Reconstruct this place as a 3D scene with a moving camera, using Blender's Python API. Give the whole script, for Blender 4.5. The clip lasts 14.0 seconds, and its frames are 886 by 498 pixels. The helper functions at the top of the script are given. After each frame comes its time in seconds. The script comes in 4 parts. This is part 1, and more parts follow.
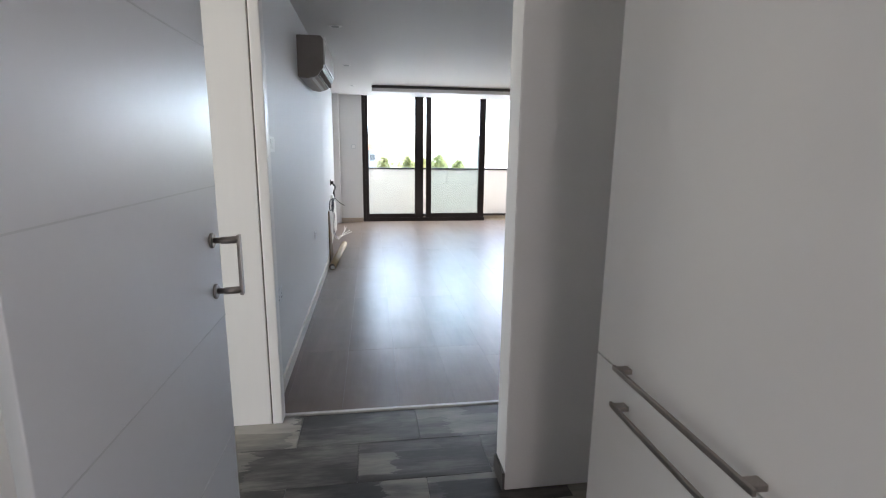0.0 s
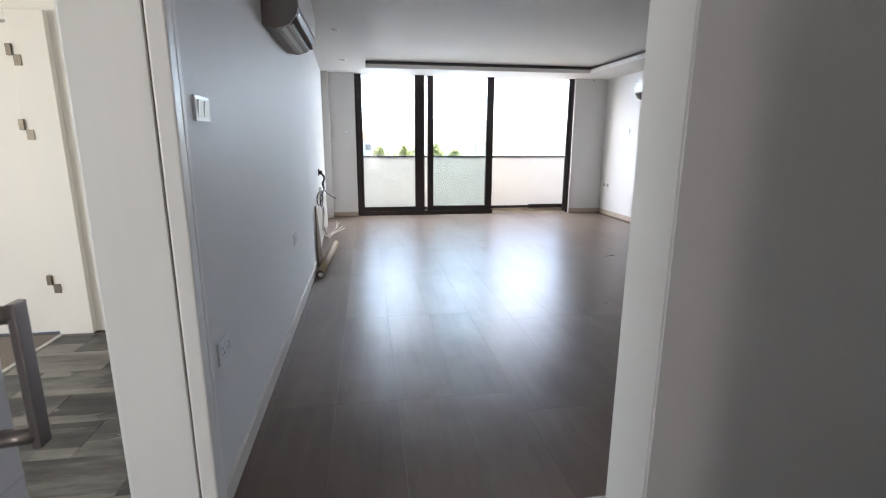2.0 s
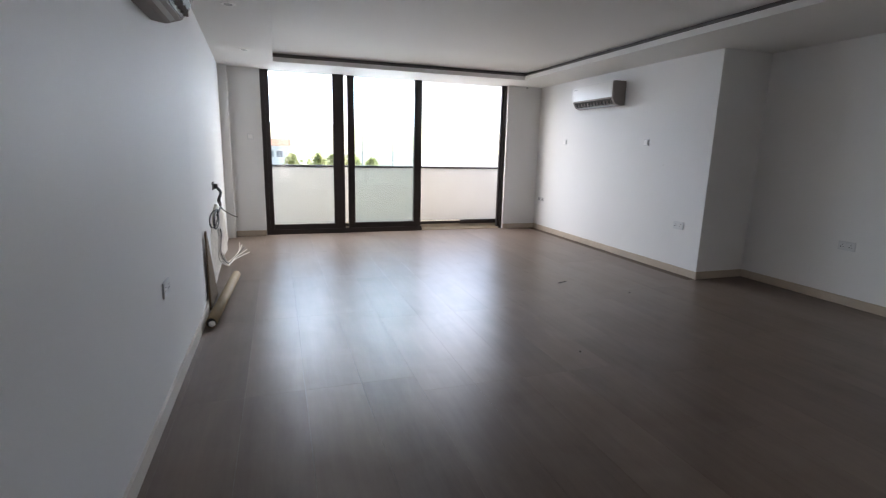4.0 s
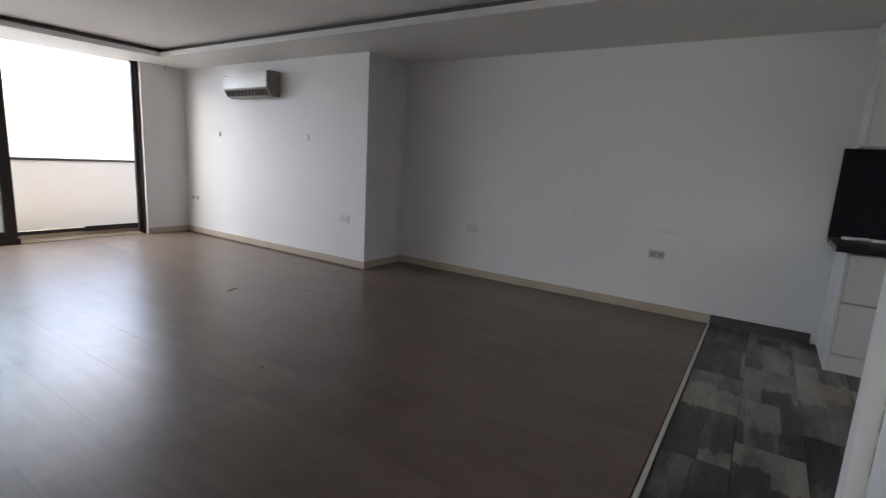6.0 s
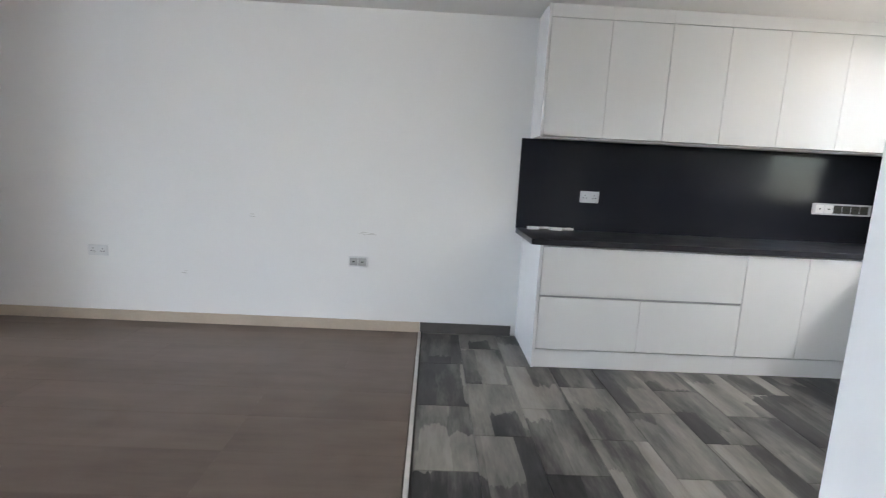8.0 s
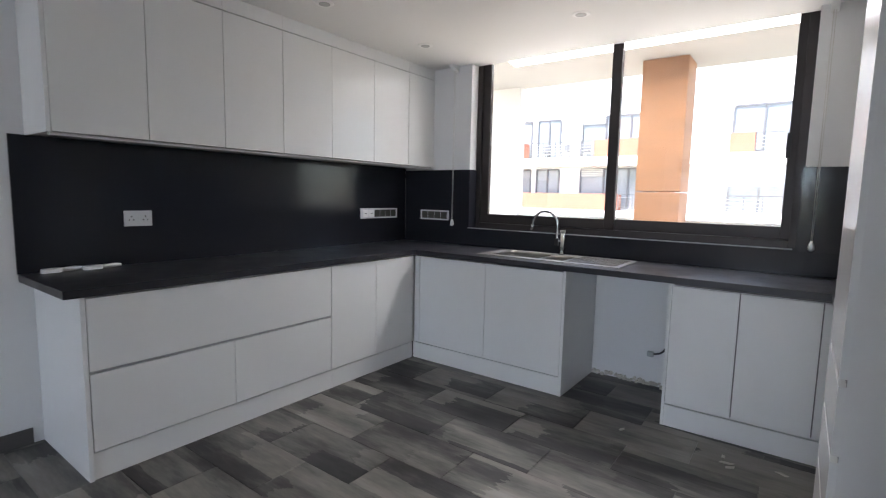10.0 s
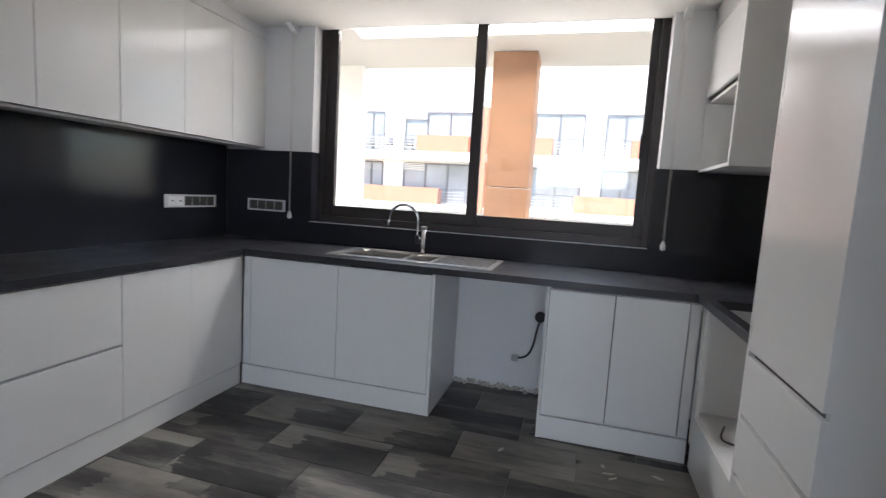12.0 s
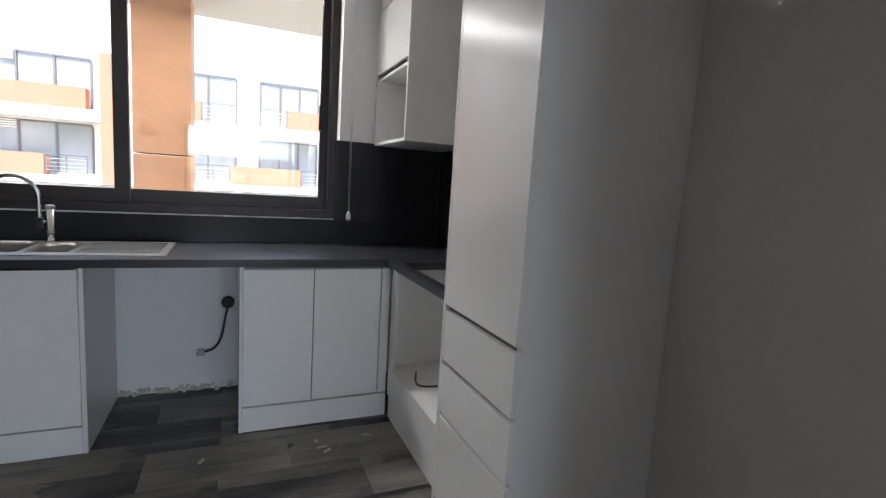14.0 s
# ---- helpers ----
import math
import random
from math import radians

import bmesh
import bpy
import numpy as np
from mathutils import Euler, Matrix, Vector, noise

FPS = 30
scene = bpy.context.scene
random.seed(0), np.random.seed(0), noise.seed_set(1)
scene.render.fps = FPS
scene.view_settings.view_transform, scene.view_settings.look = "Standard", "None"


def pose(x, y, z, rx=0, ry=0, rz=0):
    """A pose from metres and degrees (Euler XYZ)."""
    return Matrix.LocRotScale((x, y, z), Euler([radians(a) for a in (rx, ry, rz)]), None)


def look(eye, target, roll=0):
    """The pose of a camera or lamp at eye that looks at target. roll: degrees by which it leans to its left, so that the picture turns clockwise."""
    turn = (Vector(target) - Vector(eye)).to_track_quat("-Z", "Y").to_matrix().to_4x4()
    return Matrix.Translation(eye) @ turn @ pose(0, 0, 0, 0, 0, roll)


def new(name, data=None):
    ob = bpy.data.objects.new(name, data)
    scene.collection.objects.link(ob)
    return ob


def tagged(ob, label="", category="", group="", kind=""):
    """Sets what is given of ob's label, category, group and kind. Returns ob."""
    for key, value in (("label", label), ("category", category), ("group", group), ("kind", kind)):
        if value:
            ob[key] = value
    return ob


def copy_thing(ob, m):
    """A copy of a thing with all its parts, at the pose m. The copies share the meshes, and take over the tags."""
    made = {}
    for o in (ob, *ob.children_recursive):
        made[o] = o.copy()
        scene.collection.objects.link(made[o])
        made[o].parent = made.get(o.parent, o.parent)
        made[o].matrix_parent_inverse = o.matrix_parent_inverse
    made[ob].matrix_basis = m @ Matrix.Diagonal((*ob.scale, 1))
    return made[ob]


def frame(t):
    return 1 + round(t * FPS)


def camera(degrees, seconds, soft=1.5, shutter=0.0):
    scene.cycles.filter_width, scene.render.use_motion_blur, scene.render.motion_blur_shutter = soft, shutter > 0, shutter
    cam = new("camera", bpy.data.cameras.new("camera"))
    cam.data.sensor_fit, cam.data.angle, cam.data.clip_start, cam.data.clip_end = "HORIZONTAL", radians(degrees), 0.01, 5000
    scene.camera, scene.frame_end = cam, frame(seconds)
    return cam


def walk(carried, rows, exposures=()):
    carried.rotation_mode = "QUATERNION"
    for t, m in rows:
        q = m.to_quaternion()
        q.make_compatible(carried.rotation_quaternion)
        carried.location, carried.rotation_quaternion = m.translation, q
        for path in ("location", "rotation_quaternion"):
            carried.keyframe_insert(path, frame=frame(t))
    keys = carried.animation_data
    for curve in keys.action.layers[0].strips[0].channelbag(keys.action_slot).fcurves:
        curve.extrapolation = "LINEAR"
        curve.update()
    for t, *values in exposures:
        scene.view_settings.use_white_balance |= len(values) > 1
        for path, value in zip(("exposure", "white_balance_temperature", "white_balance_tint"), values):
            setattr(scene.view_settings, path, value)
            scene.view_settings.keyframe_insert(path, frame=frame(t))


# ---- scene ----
cam = camera(84.5, 14.0, soft=1.15, shutter=0.2)
PATH = [
    (0, (0.535, -2.563, 1.449), (0.821, -0.623, 1.052), 0.7),
    (0.5, (0.533, -2.328, 1.411), (0.814, -0.393, 0.992), 0.2),
    (1, (0.541, -2.041, 1.387), (0.823, -0.104, 0.973), 0.2),
    (1.5, (0.558, -1.791, 1.358), (0.84, 0.14, 0.923), 0.0),
    (2, (0.547, -1.536, 1.37), (0.845, 0.393, 0.933), 0.3),
    (4.5, (0.584, -0.423, 1.379), (1.498, 1.319, 1.018), 2.0),
    (5, (0.573, -0.366, 1.363), (1.840, 1.146, 1.037), 2.8),
    (5.5, (0.622, -0.333, 1.348), (2.120, 0.949, 1.013), 3.3),
    (6, (0.743, -0.276, 1.337), (2.392, 0.797, 0.979), 3.2),
    (6.5, (1.003, -0.207, 1.330), (2.808, 0.588, 1.003), 3.8),
    (7, (1.270, -0.110, 1.322), (3.182, 0.373, 0.987), 3.5),
    (7.5, (1.531, -0.025, 1.301), (3.491, 0.173, 0.959), 2.6),
    (8, (1.846, -0.055, 1.311), (3.82, -0.108, 0.998), 2.9),
    (8.5, (2.077, -0.051, 1.314), (3.978, -0.591, 1.005), 3.8),
    (9, (2.281, -0.024, 1.34), (3.93, -1.117, 1.048), 1.8),
    (11.3, (2.787, -0.241, 1.328), (3.718, -1.997, 1.106), 3.6),
    (11.5, (2.843, -0.307, 1.324), (3.732, -2.084, 1.093), 3.8),
    (12, (3.002, -0.418, 1.322), (3.525, -2.336, 1.099), 3.4),
    (12.5, (3.138, -0.491, 1.327), (3.176, -2.478, 1.095), 1.9),
    (13, (3.172, -0.523, 1.321), (2.807, -2.476, 1.093), 3.3),
    (13.5, (3.164, -0.543, 1.319), (2.55, -2.43, 1.067), 3.5),
    (14, (3.158, -0.558, 1.313), (2.371, -2.378, 1.057), 3.6),
]
EXPOSURES = [(0, 2.13, 6250, 12), (2, 2.06, 6250, 12), (4.5, 1.68, 6480, 14), (5, 1.66, 6480, 14), (6, 1.72, 6550, 14), (6.5, 1.78, 6500, 14), (7, 2.46, 6300, 13), (8, 3.18, 6350, 12),
             (8.5, 3.24, 6250, 13), (9, 2.86, 6250, 15), (11.5, 2.3, 6350, 15), (12.5, 2.3, 6300, 14), (14, 2.23, 6350, 14)]
walk(cam, [(t, look(eye, target, roll)) for t, eye, target, roll in PATH], EXPOSURES)


# ---- light: sky, one sun and added lamps ----
SUN_EL, SUN_AZ = radians(62), radians(35)
world = bpy.data.worlds.new("sky")
scene.world = world
world.use_nodes = True
wn = world.node_tree
sky = wn.nodes.new("ShaderNodeTexSky")
sky.sky_type = "NISHITA"
sky.sun_disc = False
sky.sun_elevation, sky.sun_rotation = SUN_EL, SUN_AZ
sky.air_density, sky.dust_density = 1.0, 1.0
wn.links.new(sky.outputs[0], wn.nodes["Background"].inputs[0])
wn.nodes["Background"].inputs[1].default_value = 0.15
sun_data = bpy.data.lights.new("sun", "SUN")
sun_data.energy, sun_data.angle, sun_data.color = 3.8, radians(0.5), (1.0, 0.95, 0.88)
sun = new("sun", sun_data)
sun_dir = Vector((math.sin(SUN_AZ) * math.cos(SUN_EL), math.cos(SUN_AZ) * math.cos(SUN_EL), math.sin(SUN_EL)))
sun.matrix_world = look(sun_dir * 40, (0, 0, 0))


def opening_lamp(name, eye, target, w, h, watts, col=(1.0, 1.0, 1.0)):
    """An added area lamp that stands in for daylight at an opening."""
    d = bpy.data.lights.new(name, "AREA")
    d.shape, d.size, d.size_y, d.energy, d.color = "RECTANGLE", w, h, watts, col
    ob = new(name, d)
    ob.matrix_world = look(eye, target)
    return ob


# Added lamp above the parapet; it shows as white sky.
opening_lamp("sky_fill_balcony", (2.4, 9.4, 2.4), (2.4, 4.0, 1.2), 5.2, 1.2, 48, (0.85, 0.96, 1.16))
# Added lamp hidden behind the lintel, strengthening the sky's light.
opening_lamp("sky_fill_balcony_head", (2.4, 8.2, 2.87), (2.4, 7.43, 2.23), 4.3, 0.55, 78, (1.0, 0.965, 0.91))
# Added lamp under the gallery slab in place of sky light.
opening_lamp("sky_fill_kitchen", (3.76, -4.2, 2.63), (3.76, -4.02, 1.35), 2.3, 0.40, 10.5, (1.0, 0.985, 0.97))
# Added warm lamp hidden below the sill, throwing light upward.
opening_lamp("gallery_bounce_fill", (3.76, -5.15, 0.62), (3.76, -3.2, 1.75), 2.6, 0.7, 10, (1.0, 0.90, 0.76))
# Added lamp for the light of the unseen entrance.
opening_lamp("entrance_fill", (0.78, -3.75, 1.2), (0.78, 0, 1.1), 0.35, 2.0, 2.2, (1.0, 0.87, 0.82))
# Added lamp at the side room's unseen opening.
opening_lamp("side_room_fill", (-4.3, -1.2, 1.45), (0, 0.0, 1.2), 2.6, 1.8, 30, (1.0, 0.95, 0.86))


# ---- materials ----
def mat(name, col, rough=0.5, metal=0.0, var=0.0, scale=3.0, bump=0.0, bscale=60.0, stretch=(1, 1, 1), coat=0.0, piece=0.0, col2=None,
        rvar=0.0, spec=0.5, trans=0.0, ior=1.45):
    """A surface with a broad stain, a fine grain, bump and gloss that varies; piece: how far alike pieces differ."""
    m = bpy.data.materials.new(name)
    m.use_nodes = True
    nt = m.node_tree
    n, L = nt.nodes, nt.links
    b = n["Principled BSDF"]
    b.inputs["Base Color"].default_value = (*col, 1)
    b.inputs["Roughness"].default_value, b.inputs["Metallic"].default_value = rough, metal
    b.inputs["Coat Weight"].default_value, b.inputs["Coat Roughness"].default_value = coat, 0.06
    b.inputs["Specular IOR Level"].default_value, b.inputs["IOR"].default_value = spec, ior
    b.inputs["Transmission Weight"].default_value = trans
    if var or bump or piece or rvar:
        tc = n.new("ShaderNodeTexCoord")
        mp = n.new("ShaderNodeMapping")
        mp.inputs["Scale"].default_value = stretch
        L.new(tc.outputs["Object"], mp.inputs["Vector"])
        vec = mp.outputs["Vector"]
        info = n.new("ShaderNodeObjectInfo")
        if piece:
            add = n.new("ShaderNodeVectorMath")
            add.operation = "MULTIPLY_ADD"
            L.new(info.outputs["Random"], add.inputs[0])
            add.inputs[1].default_value = (37, 23, 11)
            L.new(vec, add.inputs[2])
            vec = add.outputs[0]
        big = n.new("ShaderNodeTexNoise")
        big.inputs["Scale"].default_value, big.inputs["Detail"].default_value = scale, 5
        fine = n.new("ShaderNodeTexNoise")
        fine.inputs["Scale"].default_value, fine.inputs["Detail"].default_value = bscale, 4
        for t in (big, fine):
            L.new(vec, t.inputs["Vector"])
        s = n.new("ShaderNodeMath")
        s.operation = "MULTIPLY_ADD"
        L.new(fine.outputs[0], s.inputs[0])
        s.inputs[1].default_value = 0.35
        L.new(big.outputs[0], s.inputs[2])
        fac = s.outputs[0]
        if piece:
            s2 = n.new("ShaderNodeMath")
            s2.operation = "MULTIPLY_ADD"
            L.new(info.outputs["Random"], s2.inputs[0])
            s2.inputs[1].default_value = piece
            L.new(fac, s2.inputs[2])
            fac = s2.outputs[0]
        ramp = n.new("ShaderNodeMapRange")
        ramp.inputs["From Min"].default_value, ramp.inputs["From Max"].default_value = 0.42, 0.92 + piece
        L.new(fac, ramp.inputs["Value"])
        mix = n.new("ShaderNodeMix")
        mix.data_type = "RGBA"
        lo = col2 or tuple(c * (1 - var) for c in col)
        mix.inputs["A"].default_value, mix.inputs["B"].default_value = (*lo, 1), (*col, 1)
        L.new(ramp.outputs[0], mix.inputs["Factor"])
        L.new(mix.outputs["Result"], b.inputs["Base Color"])
        if rvar:
            r = n.new("ShaderNodeMapRange")
            r.inputs["From Min"].default_value, r.inputs["From Max"].default_value = 0.35, 0.7
            r.inputs["To Min"].default_value, r.inputs["To Max"].default_value = max(0.02, rough - rvar), rough + rvar
            L.new(big.outputs[0], r.inputs["Value"])
            L.new(r.outputs[0], b.inputs["Roughness"])
        if bump:
            bp = n.new("ShaderNodeBump")
            bp.inputs["Strength"].default_value, bp.inputs["Distance"].default_value = bump, 0.004
            L.new(fine.outputs[0], bp.inputs["Height"])
            L.new(bp.outputs[0], b.inputs["Normal"])
    return m


def laid(name, stops, rough, streak, block, piece, cells, soft, rvar, bump):
    """Boards and tiles: long streaks and patches of tone with ragged edges, another stretch of the pattern on each piece."""
    m = bpy.data.materials.new(name)
    m.use_nodes = True
    n, L = m.node_tree.nodes, m.node_tree.links
    b = n["Principled BSDF"]
    tc, info = n.new("ShaderNodeTexCoord"), n.new("ShaderNodeObjectInfo")
    shift = n.new("ShaderNodeVectorMath")
    shift.operation = "MULTIPLY_ADD"
    L.new(info.outputs["Random"], shift.inputs[0])
    shift.inputs[1].default_value = (53, 31, 17)
    L.new(tc.outputs["Object"], shift.inputs[2])
    vec = shift.outputs[0]

    def noise(sx, sy, detail, rough_n, dist=0.0):
        mp = n.new("ShaderNodeMapping")
        mp.inputs["Scale"].default_value = (sx, sy, 1)
        L.new(vec, mp.inputs["Vector"])
        t = n.new("ShaderNodeTexNoise")
        t.inputs["Scale"].default_value, t.inputs["Detail"].default_value = 1.0, detail
        t.inputs["Roughness"].default_value, t.inputs["Distortion"].default_value = rough_n, dist
        L.new(mp.outputs[0], t.inputs["Vector"])
        return t

    def madd(a, k, c):
        t = n.new("ShaderNodeMath")
        t.operation = "MULTIPLY_ADD"
        L.new(a, t.inputs[0])
        t.inputs[1].default_value = k
        if isinstance(c, float):
            t.inputs[2].default_value = c
        else:
            L.new(c, t.inputs[2])
        return t.outputs[0]
    broad = noise(block[0], block[1], 4, 0.55)
    long = noise(streak[0], streak[1], 5, 0.62, 0.2)
    grain = noise(streak[0] * 6, streak[1] * 6, 3, 0.6)
    fac = madd(broad.outputs[0], 1.15, -0.075 - piece / 2 - cells / 2 - soft / 2)
    fac = madd(long.outputs[0], soft, fac)
    fac = madd(info.outputs["Random"], piece, fac)
    if cells:
        # printed boards: straight strips along the piece, cut at ragged ends
        def math_node(op, a, b=None):
            t = n.new("ShaderNodeMath")
            t.operation = op
            L.new(a, t.inputs[0])
            if b is not None:
                L.new(b, t.inputs[1])
            return t.outputs[0]

        def white(vector):
            t = n.new("ShaderNodeTexWhiteNoise")
            L.new(vector, t.inputs["Vector"])
            return t.outputs["Value"]
        sep = n.new("ShaderNodeSeparateXYZ")
        L.new(vec, sep.inputs[0])
        ragged = noise(4, 17, 5, 0.7)
        strip = math_node("FLOOR", madd(sep.outputs[1], block[1], madd(long.outputs[0], 0.5, 0.0)))
        row = n.new("ShaderNodeCombineXYZ")
        L.new(strip, row.inputs[0])
        along = madd(sep.outputs[0], block[0], madd(white(row.outputs[0]), 7.0, madd(ragged.outputs[0], 0.55, 0.0)))
        cell = n.new("ShaderNodeCombineXYZ")
        L.new(strip, cell.inputs[0])
        L.new(math_node("FLOOR", along), cell.inputs[1])
        fac = madd(white(cell.outputs[0]), cells, fac)
    fac = madd(grain.outputs[0], 0.26, madd(fac, 1.0, -0.13))
    ramp = n.new("ShaderNodeValToRGB")
    while len(ramp.color_ramp.elements) < len(stops):
        ramp.color_ramp.elements.new(0.5)
    for e, (p, c) in zip(ramp.color_ramp.elements, stops):
        e.position, e.color = p, (*c, 1)
    L.new(fac, ramp.inputs[0])
    L.new(ramp.outputs[0], b.inputs["Base Color"])
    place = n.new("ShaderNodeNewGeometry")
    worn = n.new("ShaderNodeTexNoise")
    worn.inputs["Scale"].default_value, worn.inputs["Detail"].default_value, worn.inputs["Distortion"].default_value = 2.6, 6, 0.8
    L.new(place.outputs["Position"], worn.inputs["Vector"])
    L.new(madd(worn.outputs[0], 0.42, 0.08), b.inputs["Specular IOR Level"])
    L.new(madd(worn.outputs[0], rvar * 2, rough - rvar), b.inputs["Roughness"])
    bp = n.new("ShaderNodeBump")
    bp.inputs["Strength"].default_value, bp.inputs["Distance"].default_value = bump, 0.003
    L.new(long.outputs[0], bp.inputs["Height"])
    L.new(bp.outputs[0], b.inputs["Normal"])
    return m


WALL = mat("white_wall_paint", (0.75, 0.75, 0.745), 0.6, var=0.05, scale=0.9, bump=0.12, bscale=90, rvar=0.06)
CEIL = mat("white_ceiling_paint", (0.77, 0.77, 0.755), 0.75, var=0.03, scale=0.8, bump=0.08, bscale=70)
CREAM = mat("cream_wall_paint", (0.80, 0.77, 0.70), 0.6, var=0.04, scale=1.0, bump=0.1, bscale=90)
# Dark grey that puts shade into slots and gaps.
SLOT = mat("slot_shade_grey", (0.16, 0.15, 0.15), 0.8, var=0.1)
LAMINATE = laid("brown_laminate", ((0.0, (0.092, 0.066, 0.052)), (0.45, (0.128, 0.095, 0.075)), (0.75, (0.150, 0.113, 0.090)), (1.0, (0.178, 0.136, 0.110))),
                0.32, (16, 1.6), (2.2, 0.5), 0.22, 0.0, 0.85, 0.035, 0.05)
SCRAP = mat("black_scrap", (0.015, 0.014, 0.013), 0.95, var=0.3, scale=30)
GAP = mat("grey_joint", (0.085, 0.08, 0.075), 0.8, var=0.2)
GAP_L = mat("brown_joint", (0.115, 0.085, 0.067), 0.7, var=0.2)
TILE = laid("grey_wood_tile", ((0.0, (0.0145, 0.0140, 0.0145)), (0.30, (0.041, 0.039, 0.038)), (0.42, (0.080, 0.076, 0.071)), (0.56, (0.140, 0.133, 0.121)),
                              (0.72, (0.200, 0.188, 0.166)), (1.0, (0.29, 0.275, 0.245))), 0.36, (2.2, 13), (1.7, 6.2), 0.26, 0.50, 0.42, 0.06, 0.25)
SKIRT = mat("beige_wood_skirting", (0.50, 0.42, 0.335), 0.5, var=0.2, scale=3, bump=0.08, bscale=50)
SKIRT_W = mat("pale_skirting", (0.62, 0.58, 0.53), 0.5, var=0.12, scale=3, bump=0.08, bscale=50)
SKIRT_T = mat("dark_tile_skirting", (0.11, 0.105, 0.10), 0.45, var=0.4, scale=6, bump=0.15, bscale=40, stretch=(2, 0.6, 1))
STRIP = mat("pale_threshold_metal", (0.62, 0.60, 0.56), 0.42, metal=0.35, var=0.25, scale=9, bump=0.1)
GLOSS = mat("white_gloss_lacquer", (0.76, 0.76, 0.745), 0.2, var=0.025, scale=1.2, bump=0.012, bscale=9, coat=0.05, rvar=0.02, spec=0.32)
CARCASS = mat("white_carcass_board", (0.74, 0.74, 0.73), 0.45, var=0.05, scale=2, bump=0.03)
STONE = mat("dark_granite", (0.020, 0.021, 0.0265), 0.15, var=0.12, scale=3, bump=0.012, bscale=160, rvar=0.02, spec=0.34)
WORKTOP = mat("dark_granite_worktop", (0.029, 0.030, 0.036), 0.33, var=0.15, scale=6, bump=0.03, bscale=220, rvar=0.04)
ALU = mat("brown_aluminium", (0.036, 0.029, 0.028), 0.42, metal=0.25, var=0.15, scale=8, bump=0.02)
STEEL = mat("brushed_steel", (0.46, 0.455, 0.445), 0.34, metal=1.0, var=0.1, scale=6, bump=0.05, bscale=120, stretch=(0.2, 4, 1), rvar=0.04)
# Darker copy of the steel, with shade put into its colour.
STEEL_SHADE = mat("shaded_steel", (0.30, 0.29, 0.27), 0.36, metal=1.0, var=0.15, scale=9, bump=0.05, bscale=120, rvar=0.04)
NICKEL = mat("satin_nickel", (0.36, 0.33, 0.31), 0.30, metal=1.0, var=0.08, scale=20, bump=0.02)
BRONZE = mat("brown_hinge_metal", (0.20, 0.17, 0.13), 0.45, metal=0.6, var=0.2, scale=20)
CHROME = mat("chrome", (0.60, 0.60, 0.61), 0.12, metal=1.0, var=0.03, scale=12)
DOORG = mat("grey_door_lacquer", (0.70, 0.71, 0.74), 0.34, var=0.04, scale=1.2, bump=0.02, bscale=30, rvar=0.03, spec=0.6)
AC_SIDE = mat("brown_grey_housing", (0.24, 0.215, 0.20), 0.45, var=0.1, scale=10, bump=0.03)
GROOVE = mat("groove_pale", (0.62, 0.63, 0.65), 0.35, var=0.05)
CASING = mat("white_wood_casing", (0.82, 0.81, 0.79), 0.38, var=0.02, scale=4, bump=0.06, bscale=40, stretch=(6, 6, 0.4))
SEAL = mat("casing_gap_line", (0.16, 0.14, 0.12), 0.8, var=0.2)
PLASTIC = mat("white_plastic", (0.84, 0.84, 0.83), 0.3, var=0.03, scale=15)
# White plate plastic, greyed so its colour holds the shade.
PLATE_SHADE = mat("shaded_white_plate", (0.64, 0.65, 0.66), 0.3, var=0.04, scale=15)
MODULE = mat("dark_olive_module", (0.085, 0.085, 0.075), 0.22, var=0.1, scale=15)
PLASTIC_G = mat("grey_plastic", (0.38, 0.39, 0.39), 0.35, var=0.05, scale=15)
BLACK = mat("black_plastic", (0.012, 0.012, 0.012), 0.45, var=0.2, scale=20)
BROWNCARD = mat("brown_cardboard", (0.29, 0.215, 0.12), 0.7, var=0.25, scale=5, bump=0.15, bscale=60)
PLANKWOOD = mat("raw_brown_board", (0.17, 0.115, 0.055), 0.65, var=0.35, scale=6, bump=0.2, bscale=50, stretch=(4, 4, 0.4))
CABLE_W = mat("pale_cable", (0.62, 0.60, 0.56), 0.5, var=0.1)
CABLE_K = mat("grey_black_cable", (0.03, 0.03, 0.032), 0.5, var=0.2)
PLASTER = mat("torn_plaster", (0.66, 0.63, 0.56), 0.9, var=0.35, scale=14, bump=0.6, bscale=40)
GLASS = mat("clear_glass", (0.97, 0.985, 0.98), 0.0, trans=1.0, ior=1.45)
GLASS_T = mat("greenish_glass", (0.84, 0.905, 0.905), 0.0, trans=1.0, ior=1.45)
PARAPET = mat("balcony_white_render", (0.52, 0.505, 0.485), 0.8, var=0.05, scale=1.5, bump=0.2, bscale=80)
BALCTILE = mat("balcony_tile", (0.42, 0.36, 0.28), 0.6, var=0.2, scale=4, bump=0.1)
ORANGE = mat("terracotta_render", (0.46, 0.19, 0.12), 0.85, var=0.12, scale=1.5, bump=0.2, bscale=50)
PILLAR = mat("ochre_wood_cladding", (0.50, 0.265, 0.145), 0.7, var=0.25, scale=3, bump=0.15, bscale=40, stretch=(0.5, 0.5, 5))
FACADE = mat("white_facade_render", (0.82, 0.81, 0.78), 0.85, var=0.05, scale=0.5, bump=0.1, bscale=20)
# Opaque pale grey with the sky's reflection put into the colour.
DARKGLASS = mat("facade_glass_sky_reflection", (0.36, 0.38, 0.40), 0.12, var=0.5, scale=0.5)
FRAMEGREY = mat("grey_facade_frame", (0.14, 0.14, 0.145), 0.5, var=0.1)
